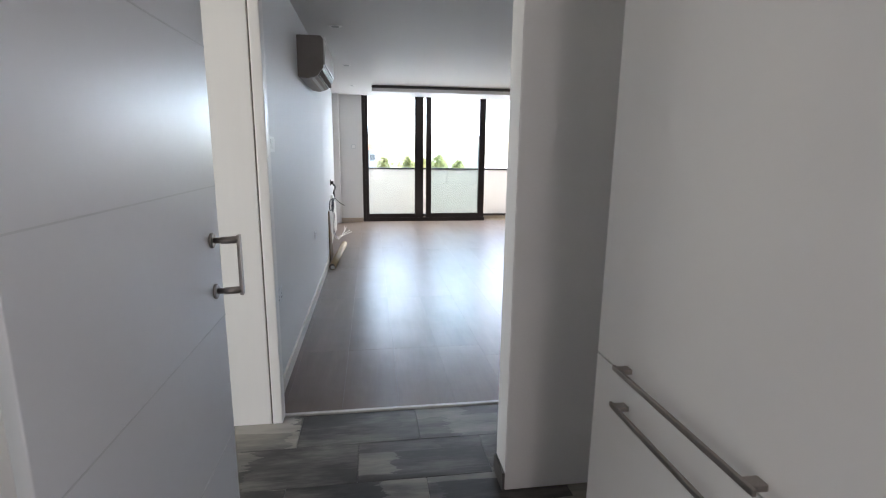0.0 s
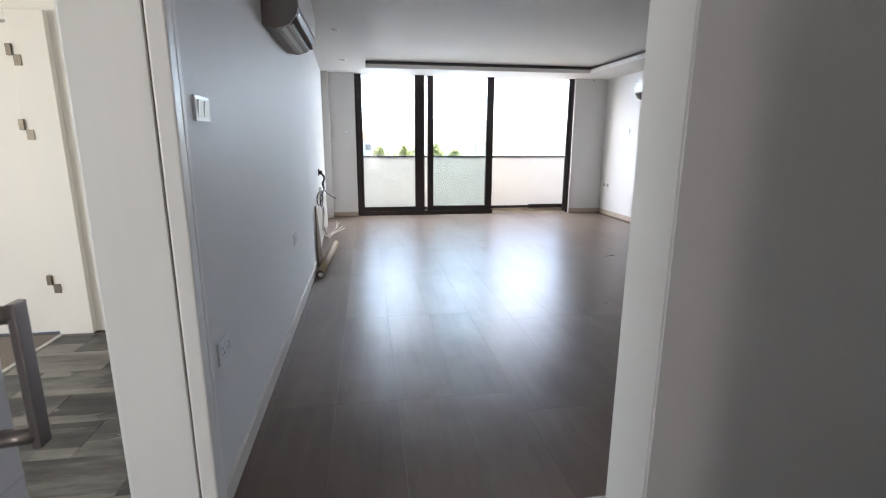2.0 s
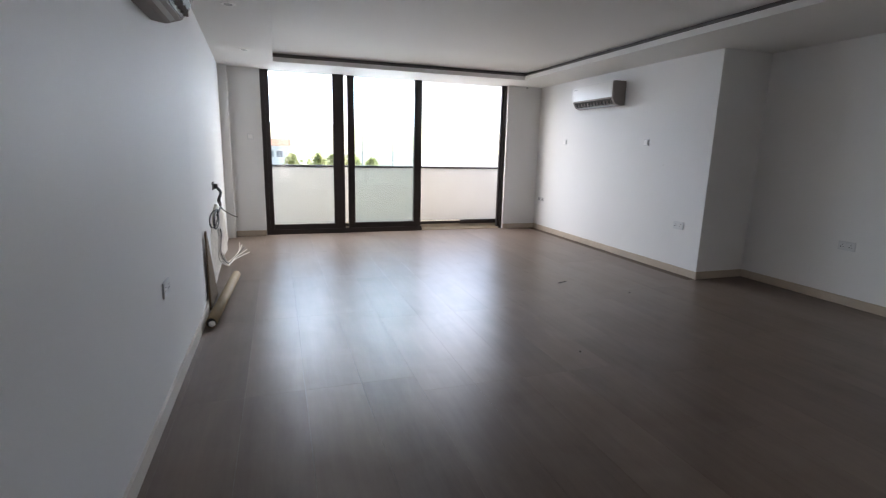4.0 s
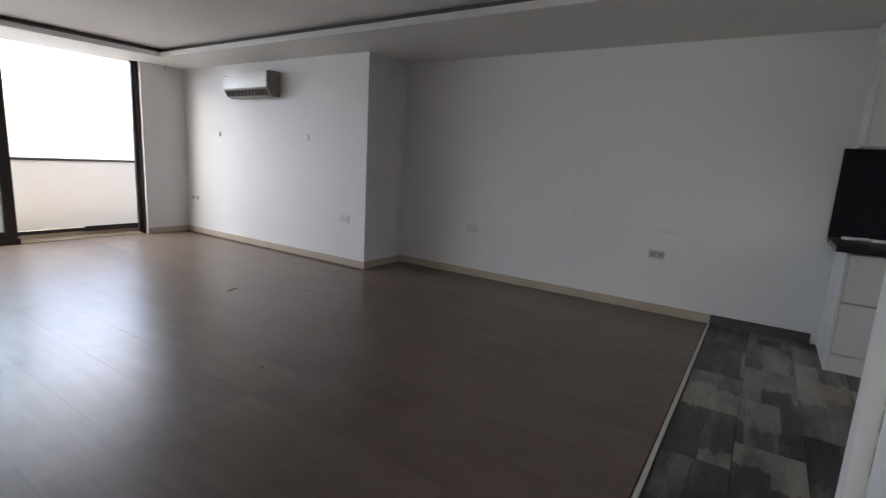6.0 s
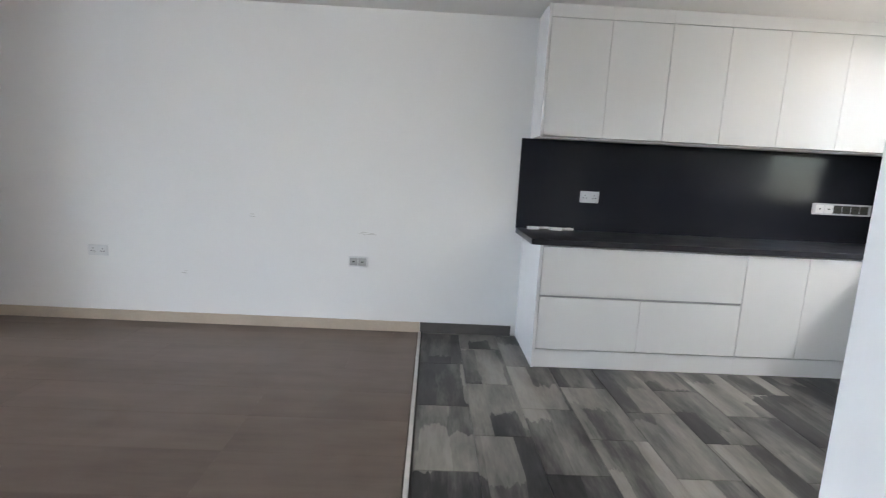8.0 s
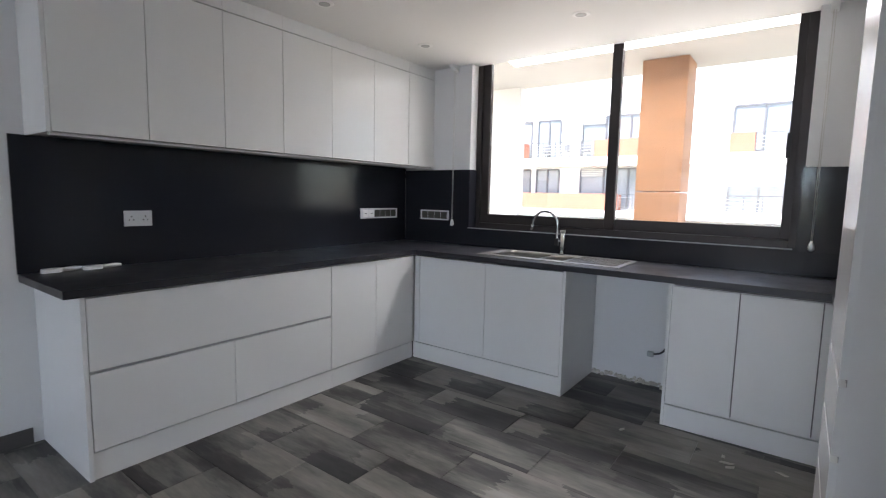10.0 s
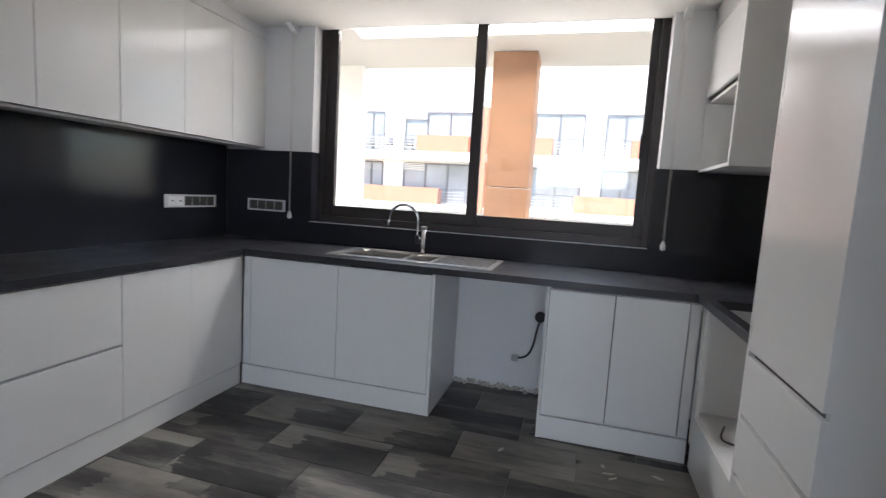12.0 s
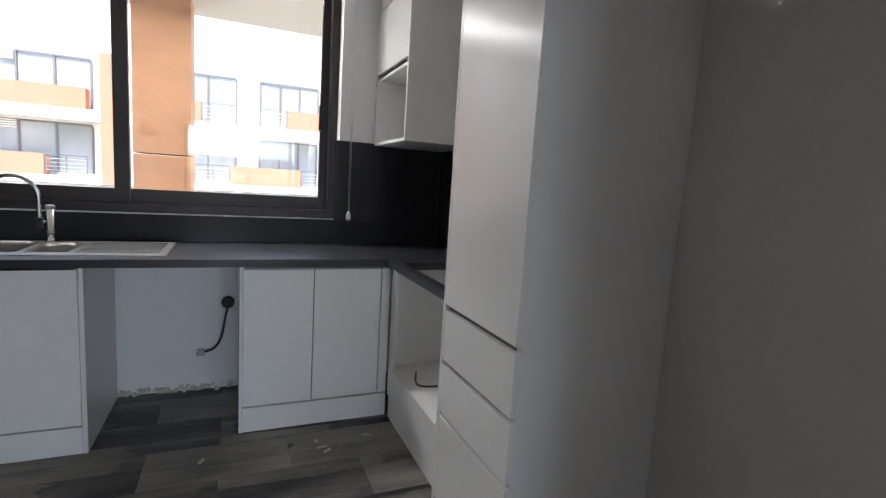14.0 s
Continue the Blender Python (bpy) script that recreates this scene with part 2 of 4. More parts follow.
GROUND = mat("dry_ground", (0.42, 0.40, 0.31), 0.95, var=0.4, scale=0.05, bump=0.2, bscale=2)
LEAF = mat("tree_leaf", (0.30, 0.31, 0.14), 0.7, var=0.4, scale=0.4, bump=0.1)
leaf_nodes, leaf_links = LEAF.node_tree.nodes, LEAF.node_tree.links
leaf_thin, leaf_mix = leaf_nodes.new("ShaderNodeBsdfTranslucent"), leaf_nodes.new("ShaderNodeMixShader")
leaf_thin.inputs[0].default_value, leaf_mix.inputs[0].default_value = (0.70, 0.70, 0.38, 1), 0.65
leaf_links.new(leaf_nodes["Principled BSDF"].outputs[0], leaf_mix.inputs[1])
leaf_links.new(leaf_thin.outputs[0], leaf_mix.inputs[2])
leaf_links.new(leaf_mix.outputs[0], leaf_nodes["Material Output"].inputs[0])
BARK = mat("tree_bark", (0.12, 0.09, 0.06), 0.9, var=0.3, scale=3, bump=0.4, bscale=12)


# ---- building helpers ----
def bx(bm, x0, y0, z0, x1, y1, z1, bev=0.0):
    """A box added to bm, its edges rounded by bev."""
    x0, x1, y0, y1, z0, z1 = min(x0, x1), max(x0, x1), min(y0, y1), max(y0, y1), min(z0, z1), max(z0, z1)
    got = bmesh.ops.create_cube(bm, size=1)["verts"]
    for v in got:
        v.co = ((x0 + x1) / 2 + v.co.x * (x1 - x0), (y0 + y1) / 2 + v.co.y * (y1 - y0), (z0 + z1) / 2 + v.co.z * (z1 - z0))
    if bev:
        edges = {e for v in got for e in v.link_edges}
        bmesh.ops.bevel(bm, geom=list(edges), offset=bev, segments=2, affect="EDGES", profile=0.6)
    return bm


def box(*a, bev=0.0):
    return bx(bmesh.new(), *a, bev=bev)


def tube(bm, pts, r, n=8):
    """A round tube along the points, closed at both ends."""
    pts = [Vector(p) for p in pts]
    rings = []
    for i, p in enumerate(pts):
        d = (pts[min(i + 1, len(pts) - 1)] - pts[max(i - 1, 0)]).normalized()
        u = d.orthogonal().normalized() if i == 0 else (u - d * u.dot(d)).normalized()
        w = d.cross(u)
        rr = r[i] if isinstance(r, (list, tuple)) else r
        rings.append([bm.verts.new(p + rr * (math.cos(a) * u + math.sin(a) * w)) for a in (2 * math.pi * k / n for k in range(n))])
    for a, b in zip(rings, rings[1:]):
        for k in range(n):
            f = bm.faces.new((a[k], a[(k + 1) % n], b[(k + 1) % n], b[k]))
            f.smooth = True
    bm.faces.new(rings[0][::-1])
    bm.faces.new(rings[-1])
    return bm


def curve_pts(pts, steps=6):
    """Points along a smooth line through pts."""
    P = [Vector(p) for p in pts]
    out = []
    for i in range(len(P) - 1):
        a, b, c, d = P[max(i - 1, 0)], P[i], P[i + 1], P[min(i + 2, len(P) - 1)]
        for k in range(steps):
            t = k / steps
            out.append(0.5 * ((2 * b) + (c - a) * t + (2 * a - 5 * b + 4 * c - d) * t * t + (3 * b - a - 3 * c + d) * t ** 3))
    return out + [P[-1]]


def prism(bm, profile, x0, x1, axis="y", bev=0.0):
    """A profile of (u, v) swept along an axis: y gives (u, y, v), x gives (x, u, v), z gives (u, v, z)."""
    put = {"y": lambda u, v, s: (u, s, v), "x": lambda u, v, s: (s, u, v), "z": lambda u, v, s: (u, v, s)}[axis]
    a = [bm.verts.new(put(u, v, x0)) for u, v in profile]
    b = [bm.verts.new(put(u, v, x1)) for u, v in profile]
    k = len(profile)
    fs = [bm.faces.new(a), bm.faces.new(b[::-1])] + [bm.faces.new((a[i], b[i], b[(i + 1) % k], a[(i + 1) % k])) for i in range(k)]
    bmesh.ops.recalc_face_normals(bm, faces=fs)
    if bev:
        bmesh.ops.bevel(bm, geom=list({e for f in fs for e in f.edges}), offset=bev, segments=2, affect="EDGES")
    return bm


def mesh(name, bm, material):
    me = bpy.data.meshes.new(name)
    bmesh.ops.recalc_face_normals(bm, faces=bm.faces)
    bm.to_mesh(me)
    bm.free()
    me.materials.append(material)
    return me


def structure(name, bm, material, label="", category=""):
    return tagged(new(name, mesh(name, bm, material)), label, category, kind="structure")


def thing(name, x, y, z, label, category, group="", rz=0):
    ob = new(name)
    ob.empty_display_size = 0.05
    ob.matrix_basis = pose(x, y, z, 0, 0, rz)
    return tagged(ob, label, category, group)


def part(name, bm, material, parent, label="", local=False):
    """One mesh under a thing or under a part, built in world places, or about the thing's own base."""
    ob = new(name, mesh(name, bm, material))
    ob.parent = parent
    if not local and parent.type == "EMPTY":
        ob.matrix_parent_inverse = parent.matrix_basis.inverted()
    return tagged(ob, label)


# ---- plan, in metres: x across the living room, y towards the balcony, z up ----
CZ = 2.48          # soffits and the kitchen's ceiling
TZ = 2.595         # ceiling inside the tray
XE, XJ = 5.705, 5.024
YB, YK = 7.42, -3.71
XH, XW = 1.78, 1.85   # hall side and kitchen side of the wall behind the tall unit
YC0, YC1 = -0.75, -0.60   # cross wall between hall and kitchen

# walls
bm = bmesh.new()
prism(bm, [(-0.02, -0.05), (-0.02, 3.4), (-0.2, YB + 0.25), (-0.42, YB + 0.25), (-0.25, 3.4), (-0.23, -0.05)], 0, 2.9, "z")
wall_left = structure("wall_west", bm, WALL, "white painted living room wall", "wall")
bm = bx(bmesh.new(), -0.42, YB, 0, 0.365, YB + 0.25, 2.9)
bx(bm, 4.393, YB, 0, XJ + 0.9, YB + 0.25, 2.9)
bx(bm, 0.365, YB, 2.70, 4.393, YB + 0.25, 2.9)
structure("wall_north", bm, WALL, "white wall around the balcony door", "wall")
structure("pier", box(-0.185, 7.26, 0, -0.07, YB, 2.9), WALL, "white painted pipe casing in the corner", "wall")
structure("wall_projection", box(XJ, 3.63, 0, XE + 0.2, YB, 2.9), WALL, "white wall projection with the air conditioner", "wall")
structure("wall_east", box(XE, YK - 0.2, 0, XE + 0.2, 3.63, 2.9), WALL, "white wall of living room and kitchen", "wall")
bm = bx(bmesh.new(), XH, YK - 0.25, 0, 2.55, YK, 2.9)
bx(bm, 4.955, YK - 0.25, 0, XE, YK, 2.9)
bx(bm, 2.55, YK - 0.25, 0, 4.955, YK, 1.045)
bx(bm, 2.55, YK - 0.25, 2.56, 4.955, YK, 2.9)
structure("wall_south", bm, WALL, "white kitchen wall with a wide window", "wall")
structure("wall_kitchen_west", box(XH, YK, 0, XW, YC0, 2.9), WALL, "white partition between hall and kitchen", "wall")
# Thin face at the recess back, greyer than the wall paint.
RECESS_GREY = mat("recess_wall_grey", (0.60, 0.555, 0.535), 0.8, var=0.10, scale=1.6, bump=0.25, bscale=60)
structure("wall_recess", box(XW, -1.69, 0, XW + 0.006, YC0, CZ), RECESS_GREY, "greyer wall face at the back of the fridge recess", "wall")
structure("wall_cross", prism(bmesh.new(), [(1.085, YC0), (2.308, YC0), (2.308, YC1 + 0.002), (1.085, YC1)], 0, CZ + 0.02, "z", bev=0.004), WALL, "white end wall between hall and kitchen", "wall")
structure("wall_hall_east", box(1.12, -3.6, 0, XH, -2.62, 2.9), WALL, "white hall wall beside the cabinet", "wall")
structure("wall_hall_west", box(-0.2, -3.6, 0, 0.0, -1.98, 2.9), WALL, "white hall wall", "wall")
bm = bx(bmesh.new(), -4.2, -3.8, 0, 0.08, -3.6, 2.9)
bx(bm, 1.02, -3.8, 0, XH, -3.6, 2.9)
bx(bm, 0.08, -3.8, 2.25, 1.02, -3.6, 2.9)
# Unseen wall, added to keep sky light out of the hall.
structure("entrance_sky_block", box(-0.8, -5.3, -0.05, 1.9, -5.2, 2.66), WALL, "unseen white wall added to block sky at the entrance", "wall")
structure("wall_hall_end", bm, WALL, "white wall at the hall's end", "wall")
bm = bx(bmesh.new(), -4.2, 2.15, 0, -2.62, 2.35, 2.9)
bx(bm, -1.45, 2.15, 0, -0.23, 2.35, 2.9)
bx(bm, -2.62, 2.15, 2.12, -1.45, 2.35, 2.9)
structure("wall_corridor_north", bm, CREAM, "cream corridor wall with a white door", "wall")
# The opening in this wall is unseen, added to light the corridor.
bm = bx(bmesh.new(), -4.4, -3.8, 0, -4.2, -2.6, 2.9)
bx(bm, -4.4, 0.2, 0, -4.2, 2.35, 2.9)
bx(bm, -4.4, -2.6, 0, -4.2, 0.2, 0.5)
bx(bm, -4.4, -2.6, 2.4, -4.2, 0.2, 2.9)
structure("wall_corridor_west", bm, CREAM, "cream wall with an unseen opening added for daylight", "wall")

# ceilings: soffit round a raised tray, shade strips in the slot behind its lip
bm = bmesh.new()
tx0, tx1, ty0, ty1 = 0.565, 4.33, 0.62, 6.72
for a in ((-0.45, -0.05, tx0, YB + 0.25), (tx1, -0.05, XE + 0.2, YB + 0.25), (tx0, -0.05, tx1, ty0), (tx0, ty1, tx1, YB + 0.25)):
    bx(bm, a[0], a[1], CZ, a[2], a[3], CZ + 0.06)
bx(bm, -0.45, -0.05, TZ, XE + 0.2, YB + 0.25, TZ + 0.2)
for a in ((-4.4, -3.8, XE + 0.2, -0.05), (-4.4, -0.05, -0.23, 2.35)):
    bx(bm, a[0], a[1], CZ, a[2], a[3], CZ + 0.3)
structure("ceiling", bm, CEIL, "white plaster ceiling with a raised tray", "ceiling")
# Dark strips paint the shade at the back of the tray's slot.
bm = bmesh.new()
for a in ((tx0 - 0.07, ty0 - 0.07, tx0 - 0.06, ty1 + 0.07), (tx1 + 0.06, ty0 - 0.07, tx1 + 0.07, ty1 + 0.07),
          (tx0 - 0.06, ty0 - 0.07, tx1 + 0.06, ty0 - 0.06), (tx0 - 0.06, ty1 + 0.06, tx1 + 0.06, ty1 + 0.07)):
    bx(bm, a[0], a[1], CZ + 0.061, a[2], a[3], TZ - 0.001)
structure("trim_slot_shade", bm, SLOT, "grey strip for the shade in the slot behind the ceiling lip", "trim")

# floor bases under the laid pieces
floor_living = structure("floor_living", box(-0.45, 0.0, -0.12, XE + 0.1, YB + 0.1, -0.008), GAP_L, "brown wood laminate floor", "floor")
bm = bx(bmesh.new(), -4.4, -3.8, -0.12, XE + 0.1, 0.0, -0.008)
bx(bm, -4.4, 0.0, -0.12, -0.45, 2.3, -0.008)
floor_tiled = structure("floor_tiled", bm, GAP, "grey wood-look tile floor", "floor")
structure("trim_threshold", box(-0.02, -0.011, -0.008, XE, 0.011, 0.006, bev=0.003), STRIP, "pale worn threshold strip between the floors", "trim")

# skirtings
bm = prism(bmesh.new(), [(-0.02, 0.0), (-0.02, 3.4), (-0.19, 7.26), (-0.176, 7.26), (-0.006, 3.4), (-0.006, 0.0)], 0, 0.085, "z")
structure("baseboard_west", bm, SKIRT_W, "pale skirting board with a thin top edge", "skirting")
bm = bx(bmesh.new(), -0.07, YB - 0.014, 0, 0.365, YB, 0.085, bev=0.002)
bx(bm, 4.393, YB - 0.014, 0, XJ - 0.014, YB, 0.085, bev=0.002)
bx(bm, XJ - 0.014, 3.616, 0, XJ, YB, 0.085, bev=0.002)
bx(bm, XJ, 3.616, 0, XE - 0.014, 3.63, 0.085, bev=0.002)
bx(bm, XE - 0.014, 0.0, 0, XE, 3.616, 0.085, bev=0.002)
structure("baseboard_living", bm, SKIRT, "beige wood skirting board", "skirting")
bm = bx(bmesh.new(), XE - 0.012, -0.745, 0, XE, -0.002, 0.085, bev=0.002)
bx(bm, 1.073, YC0, 0, 1.085, YC1, 0.085, bev=0.002)
structure("baseboard_tiled", bm, SKIRT_T, "dark grey tile skirting", "skirting")


# ---- balcony door ----
def pane(name, x0, y0, z0, x1, y1, z1, material, parent):
    ob = part(name, box(x0, y0, z0, x1, y1, z1), material, parent)
    ob.visible_shadow = False
    return ob


def sliding_leaf(x0, x1, y, stile0, stile1, parent, material, z1=2.66):
    f = bx(bmesh.new(), x0, y - 0.02, 0.05, x0 + stile0, y + 0.02, z1, bev=0.003)
    bx(f, x1 - stile1, y - 0.02, 0.05, x1, y + 0.02, z1, bev=0.003)
    bx(f, x0 + stile0, y - 0.02, 0.05, x1 - stile1, y + 0.02, 0.155, bev=0.003)
    bx(f, x0 + stile0, y - 0.02, z1 - 0.07, x1 - stile1, y + 0.02, z1, bev=0.003)
    leaf = part("sliding_leaf", f, ALU, parent)
    pane("pane", x0 + stile0 - 0.005, y - 0.004, 0.15, x1 - stile1 + 0.005, y + 0.004, z1 - 0.065, material, leaf)
    return leaf


balcony_door = tagged(thing("window_1", 2.4, 7.5, 0, "brown aluminium sliding balcony door, one leaf slid open", "balcony door"), kind="structure")
f = bx(bmesh.new(), 0.365, 7.47, 0, 0.425, 7.63, 2.70, bev=0.003)
bx(f, 4.345, 7.47, 0, 4.393, 7.63, 2.70, bev=0.003)
bx(f, 0.425, 7.47, 2.66, 4.345, 7.63, 2.70, bev=0.003)
part("window_frame", f, ALU, balcony_door)
f = bx(bmesh.new(), 0.425, 7.47, 0, 4.345, 7.60, 0.018, bev=0.003)
for y in (7.50, 7.55):
    bx(f, 0.425, y - 0.005, 0.018, 4.345, y + 0.005, 0.032, bev=0.002)
part("track", f, BALCTILE, balcony_door, "worn pale track")
part("track_cover", box(0.425, 7.465, 0.0, 2.885, 7.478, 0.075, bev=0.002), ALU, balcony_door)
part("outer_sill", box(0.425, 7.614, 0.086, 4.345, 7.63, 0.132, bev=0.002), ALU, balcony_door)
part("sill_board", box(0.425, 7.616, 0.0, 4.345, 7.628, 0.0855, bev=0.002), BALCTILE, balcony_door, "worn pale sill board")
part("stop_block", box(3.63, 7.575, 0.082, 4.345, 7.5995, 0.155, bev=0.003), ALU, balcony_door)
sliding_leaf(0.425, 1.59, 7.505, 0.062, 0.175, balcony_door, GLASS_T)
sliding_leaf(1.65, 2.88, 7.549, 0.11, 0.125, balcony_door, GLASS_T)
sliding_leaf(1.66, 2.87, 7.592, 0.10, 0.115, balcony_door, GLASS_T)
part("door_pull", box(1.52, 7.475, 0.98, 1.545, 7.485, 1.2, bev=0.003), BLACK, balcony_door)
part("edge_strip", box(4.30, 7.49, 0.03, 4.345, 7.53, 2.66, bev=0.003), ALU, balcony_door)

# balcony beyond it
structure("balcony_floor", box(-1.5, YB + 0.25, -0.2, 7, 9.25, -0.06), BALCTILE, "balcony floor tiles", "balcony")
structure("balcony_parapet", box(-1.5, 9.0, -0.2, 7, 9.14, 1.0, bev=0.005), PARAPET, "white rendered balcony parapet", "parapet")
structure("balcony_rail", box(-1.5, 8.985, 1.0, 7, 9.155, 1.035, bev=0.004), ALU, "dark flat rail on the parapet", "rail")
# Unseen slab overhead, added to hold direct sun off the room.
structure("balcony_slab", box(-1.5, YB + 0.25, 3.12, 7, 9.3, 3.32), PARAPET, "unseen slab added above the balcony to block sun", "balcony")
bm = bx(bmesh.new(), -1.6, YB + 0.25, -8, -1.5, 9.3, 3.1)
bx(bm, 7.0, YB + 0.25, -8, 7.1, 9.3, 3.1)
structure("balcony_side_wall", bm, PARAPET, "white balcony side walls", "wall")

# ---- kitchen window ----
kitchen_window = tagged(thing("window_2", 3.76, -3.86, 1.05, "wide brown aluminium two-pane kitchen window", "window"), kind="structure")
f = bx(bmesh.new(), 2.55, -3.93, 1.045, 2.60, -3.81, 2.56, bev=0.003)
bx(f, 4.905, -3.93, 1.045, 4.955, -3.81, 2.56, bev=0.003)
bx(f, 2.60, -3.93, 1.045, 4.905, -3.81, 1.105, bev=0.003)
bx(f, 2.60, -3.93, 2.525, 4.905, -3.81, 2.56, bev=0.003)
part("window_frame", f, ALU, kitchen_window)


def window_leaf(x0, x1, y, parent):
    f = bx(bmesh.new(), x0, y - 0.02, 1.105, x0 + 0.075, y + 0.02, 2.525, bev=0.003)
    bx(f, x1 - 0.075, y - 0.02, 1.105, x1, y + 0.02, 2.525, bev=0.003)
    bx(f, x0 + 0.075, y - 0.02, 1.105, x1 - 0.075, y + 0.02, 1.185, bev=0.003)
    bx(f, x0 + 0.075, y - 0.02, 2.512, x1 - 0.075, y + 0.02, 2.525, bev=0.003)
    leaf = part("window_leaf", f, ALU, parent)
    pane("pane", x0 + 0.07, y - 0.003, 1.18, x1 - 0.07, y + 0.003, 2.515, GLASS, leaf)
    return leaf


window_leaf(3.705, 4.905, -3.85, kitchen_window)
leaf = window_leaf(2.575, 3.79, -3.892, kitchen_window)
part("catch", box(2.635, -3.875, 1.62, 2.66, -3.85, 1.78, bev=0.004), BLACK, leaf)
f = bx(bmesh.new(), 2.55, -3.81, 1.045, 4.955, YK + 0.017, 1.062, bev=0.002)
part("window_sill", f, STONE, kitchen_window, "dark granite sill")
# Pale strip added as the glint on the polished sill edge.
part("sill_highlight", box(2.575, YK + 0.0175, 1.055, 4.95, YK + 0.022, 1.0635, bev=0.001), PLASTIC_G, kitchen_window, "pale strip for the highlight along the sill edge")

# granite splashbacks
structure("splashback_east", box(XE - 0.015, YK + 0.015, 0.9, XE, -0.726, 1.598, bev=0.001), STONE, "polished dark granite splashback", "splashback")
bm = bx(bmesh.new(), XW + 0.015, YK, 0.9, XE - 0.015, YK + 0.015, 1.045, bev=0.001)
bx(bm, XW + 0.015, YK, 1.0451, 2.55, YK + 0.015, 1.555, bev=0.001)
bx(bm, 4.955, YK, 1.0451, XE - 0.015, YK + 0.015, 1.575, bev=0.001)
bx(bm, 2.55, -3.81, 1.062, 2.562, YK + 0.015, 1.555)
bx(bm, 4.943, -3.81, 1.062, 4.955, YK + 0.015, 1.575)
structure("splashback_south", bm, STONE, "polished dark granite splashback under the window", "splashback")
structure("splashback_west", box(XW, YK + 0.015, 0.9, XW + 0.015, -2.217, 1.54, bev=0.001), STONE, "polished dark granite splashback", "splashback")


# ---- kitchen units ----
def front(parent, name, axis, p, a0, a1, z0, z1, side, t=0.019, gap=0.0016):
    """A cabinet front in the plane x = p or y = p, from a0 to a1, standing proud towards side."""
    a0, a1 = min(a0, a1) + gap, max(a0, a1) - gap
    q = p + side * t
    bm = box(p, a0, z0 + gap, q, a1, z1 - gap, bev=0.0016) if axis == "x" else box(a0, p, z0 + gap, a1, q, z1 - gap, bev=0.0016)
    return part(name, bm, GLOSS, parent)


def carcass(parent, x0, y0, z0, x1, y1, z1, material=CARCASS):
    return part("body", box(x0, y0, z0, x1, y1, z1, bev=0.001), material, parent)


XF, YF = 5.057, -3.09     # cabinet fronts, east run and window run
drawers = thing("drawer_cabinet", 5.38, -1.5, 0, "white gloss drawer base cabinet with three wide drawers", "cabinet", "kitchen base cabinets")
carcass(drawers, XF + 0.021, -2.21, 0.13, XE - 0.002, -0.812, 0.858)
part("end_panel", box(XF, -0.81, 0, XE - 0.002, -0.79, 0.86, bev=0.001), GLOSS, drawers)
part("plinth", box(XF + 0.012, -2.215, 0, XF + 0.03, -0.812, 0.128), GLOSS, drawers)
front(drawers, "drawer", "x", XF + 0.02, -0.812, -2.21, 0.515, 0.853, -1)
front(drawers, "drawer", "x", XF + 0.02, -0.812, -1.51, 0.135, 0.503, -1)
front(drawers, "drawer", "x", XF + 0.02, -1.51, -2.21, 0.135, 0.503, -1)
part("grip_rail", box(XF + 0.012, -2.21, 0.503, XF + 0.02, -0.812, 0.515), PLASTIC_G, drawers, "grey grip channel")
corner_cab = thing("base_cabinet", 5.38, -2.65, 0, "white gloss base cabinet with two narrow doors in the corner", "cabinet", "kitchen base cabinets")
carcass(corner_cab, XF + 0.021, -3.70, 0.13, XE - 0.002, -2.212, 0.858)
part("plinth", box(XF + 0.012, -3.08, 0, XF + 0.03, -2.216, 0.128), GLOSS, corner_cab)
front(corner_cab, "door", "x", XF + 0.02, -2.212, -2.64, 0.135, 0.853, -1)
front(corner_cab, "door", "x", XF + 0.02, -2.64, -3.07, 0.135, 0.853, -1)
sink_cab = thing("sink_cabinet", 4.4, -3.4, 0, "white gloss two-door sink cabinet under the window", "cabinet", "kitchen base cabinets")
carcass(sink_cab, 3.785, -3.70, 0.13, XF + 0.018, YF - 0.021, 0.72)
part("side_panel", box(3.765, -3.70, 0.0, 3.784, YF - 0.001, 0.86, bev=0.001), GLOSS, sink_cab)
part("plinth", box(3.785, YF - 0.03, 0, XF + 0.01, YF - 0.004, 0.128), GLOSS, sink_cab)
front(sink_cab, "filler", "y", YF - 0.02, 5.005, XF, 0.135, 0.853, 1)
front(sink_cab, "door", "y", YF - 0.02, 4.385, 5.005, 0.135, 0.853, 1)
front(sink_cab, "door", "y", YF - 0.02, 3.785, 4.385, 0.135, 0.853, 1)
right_cab = thing("base_cabinet", 2.77, -3.4, 0, "white gloss two-door base cabinet beside the dishwasher gap", "cabinet", "kitchen base cabinets")
carcass(right_cab, 2.36, -3.70, 0.13, 3.115, YF - 0.021, 0.858)
part("side_panel", box(3.116, -3.70, 0.0, 3.132, YF - 0.001, 0.86, bev=0.001), GLOSS, right_cab)
part("plinth", box(2.362, YF - 0.03, 0, 3.115, YF - 0.004, 0.128), GLOSS, right_cab)
front(right_cab, "door", "y", YF - 0.02, 2.775, 3.116, 0.135, 0.848, 1, gap=0.0026)
front(right_cab, "door", "y", YF - 0.02, 2.415, 2.775, 0.135, 0.848, 1, gap=0.0026)
front(right_cab, "filler", "y", YF - 0.02, 2.36, 2.415, 0.135, 0.848, 1, gap=0.0026)
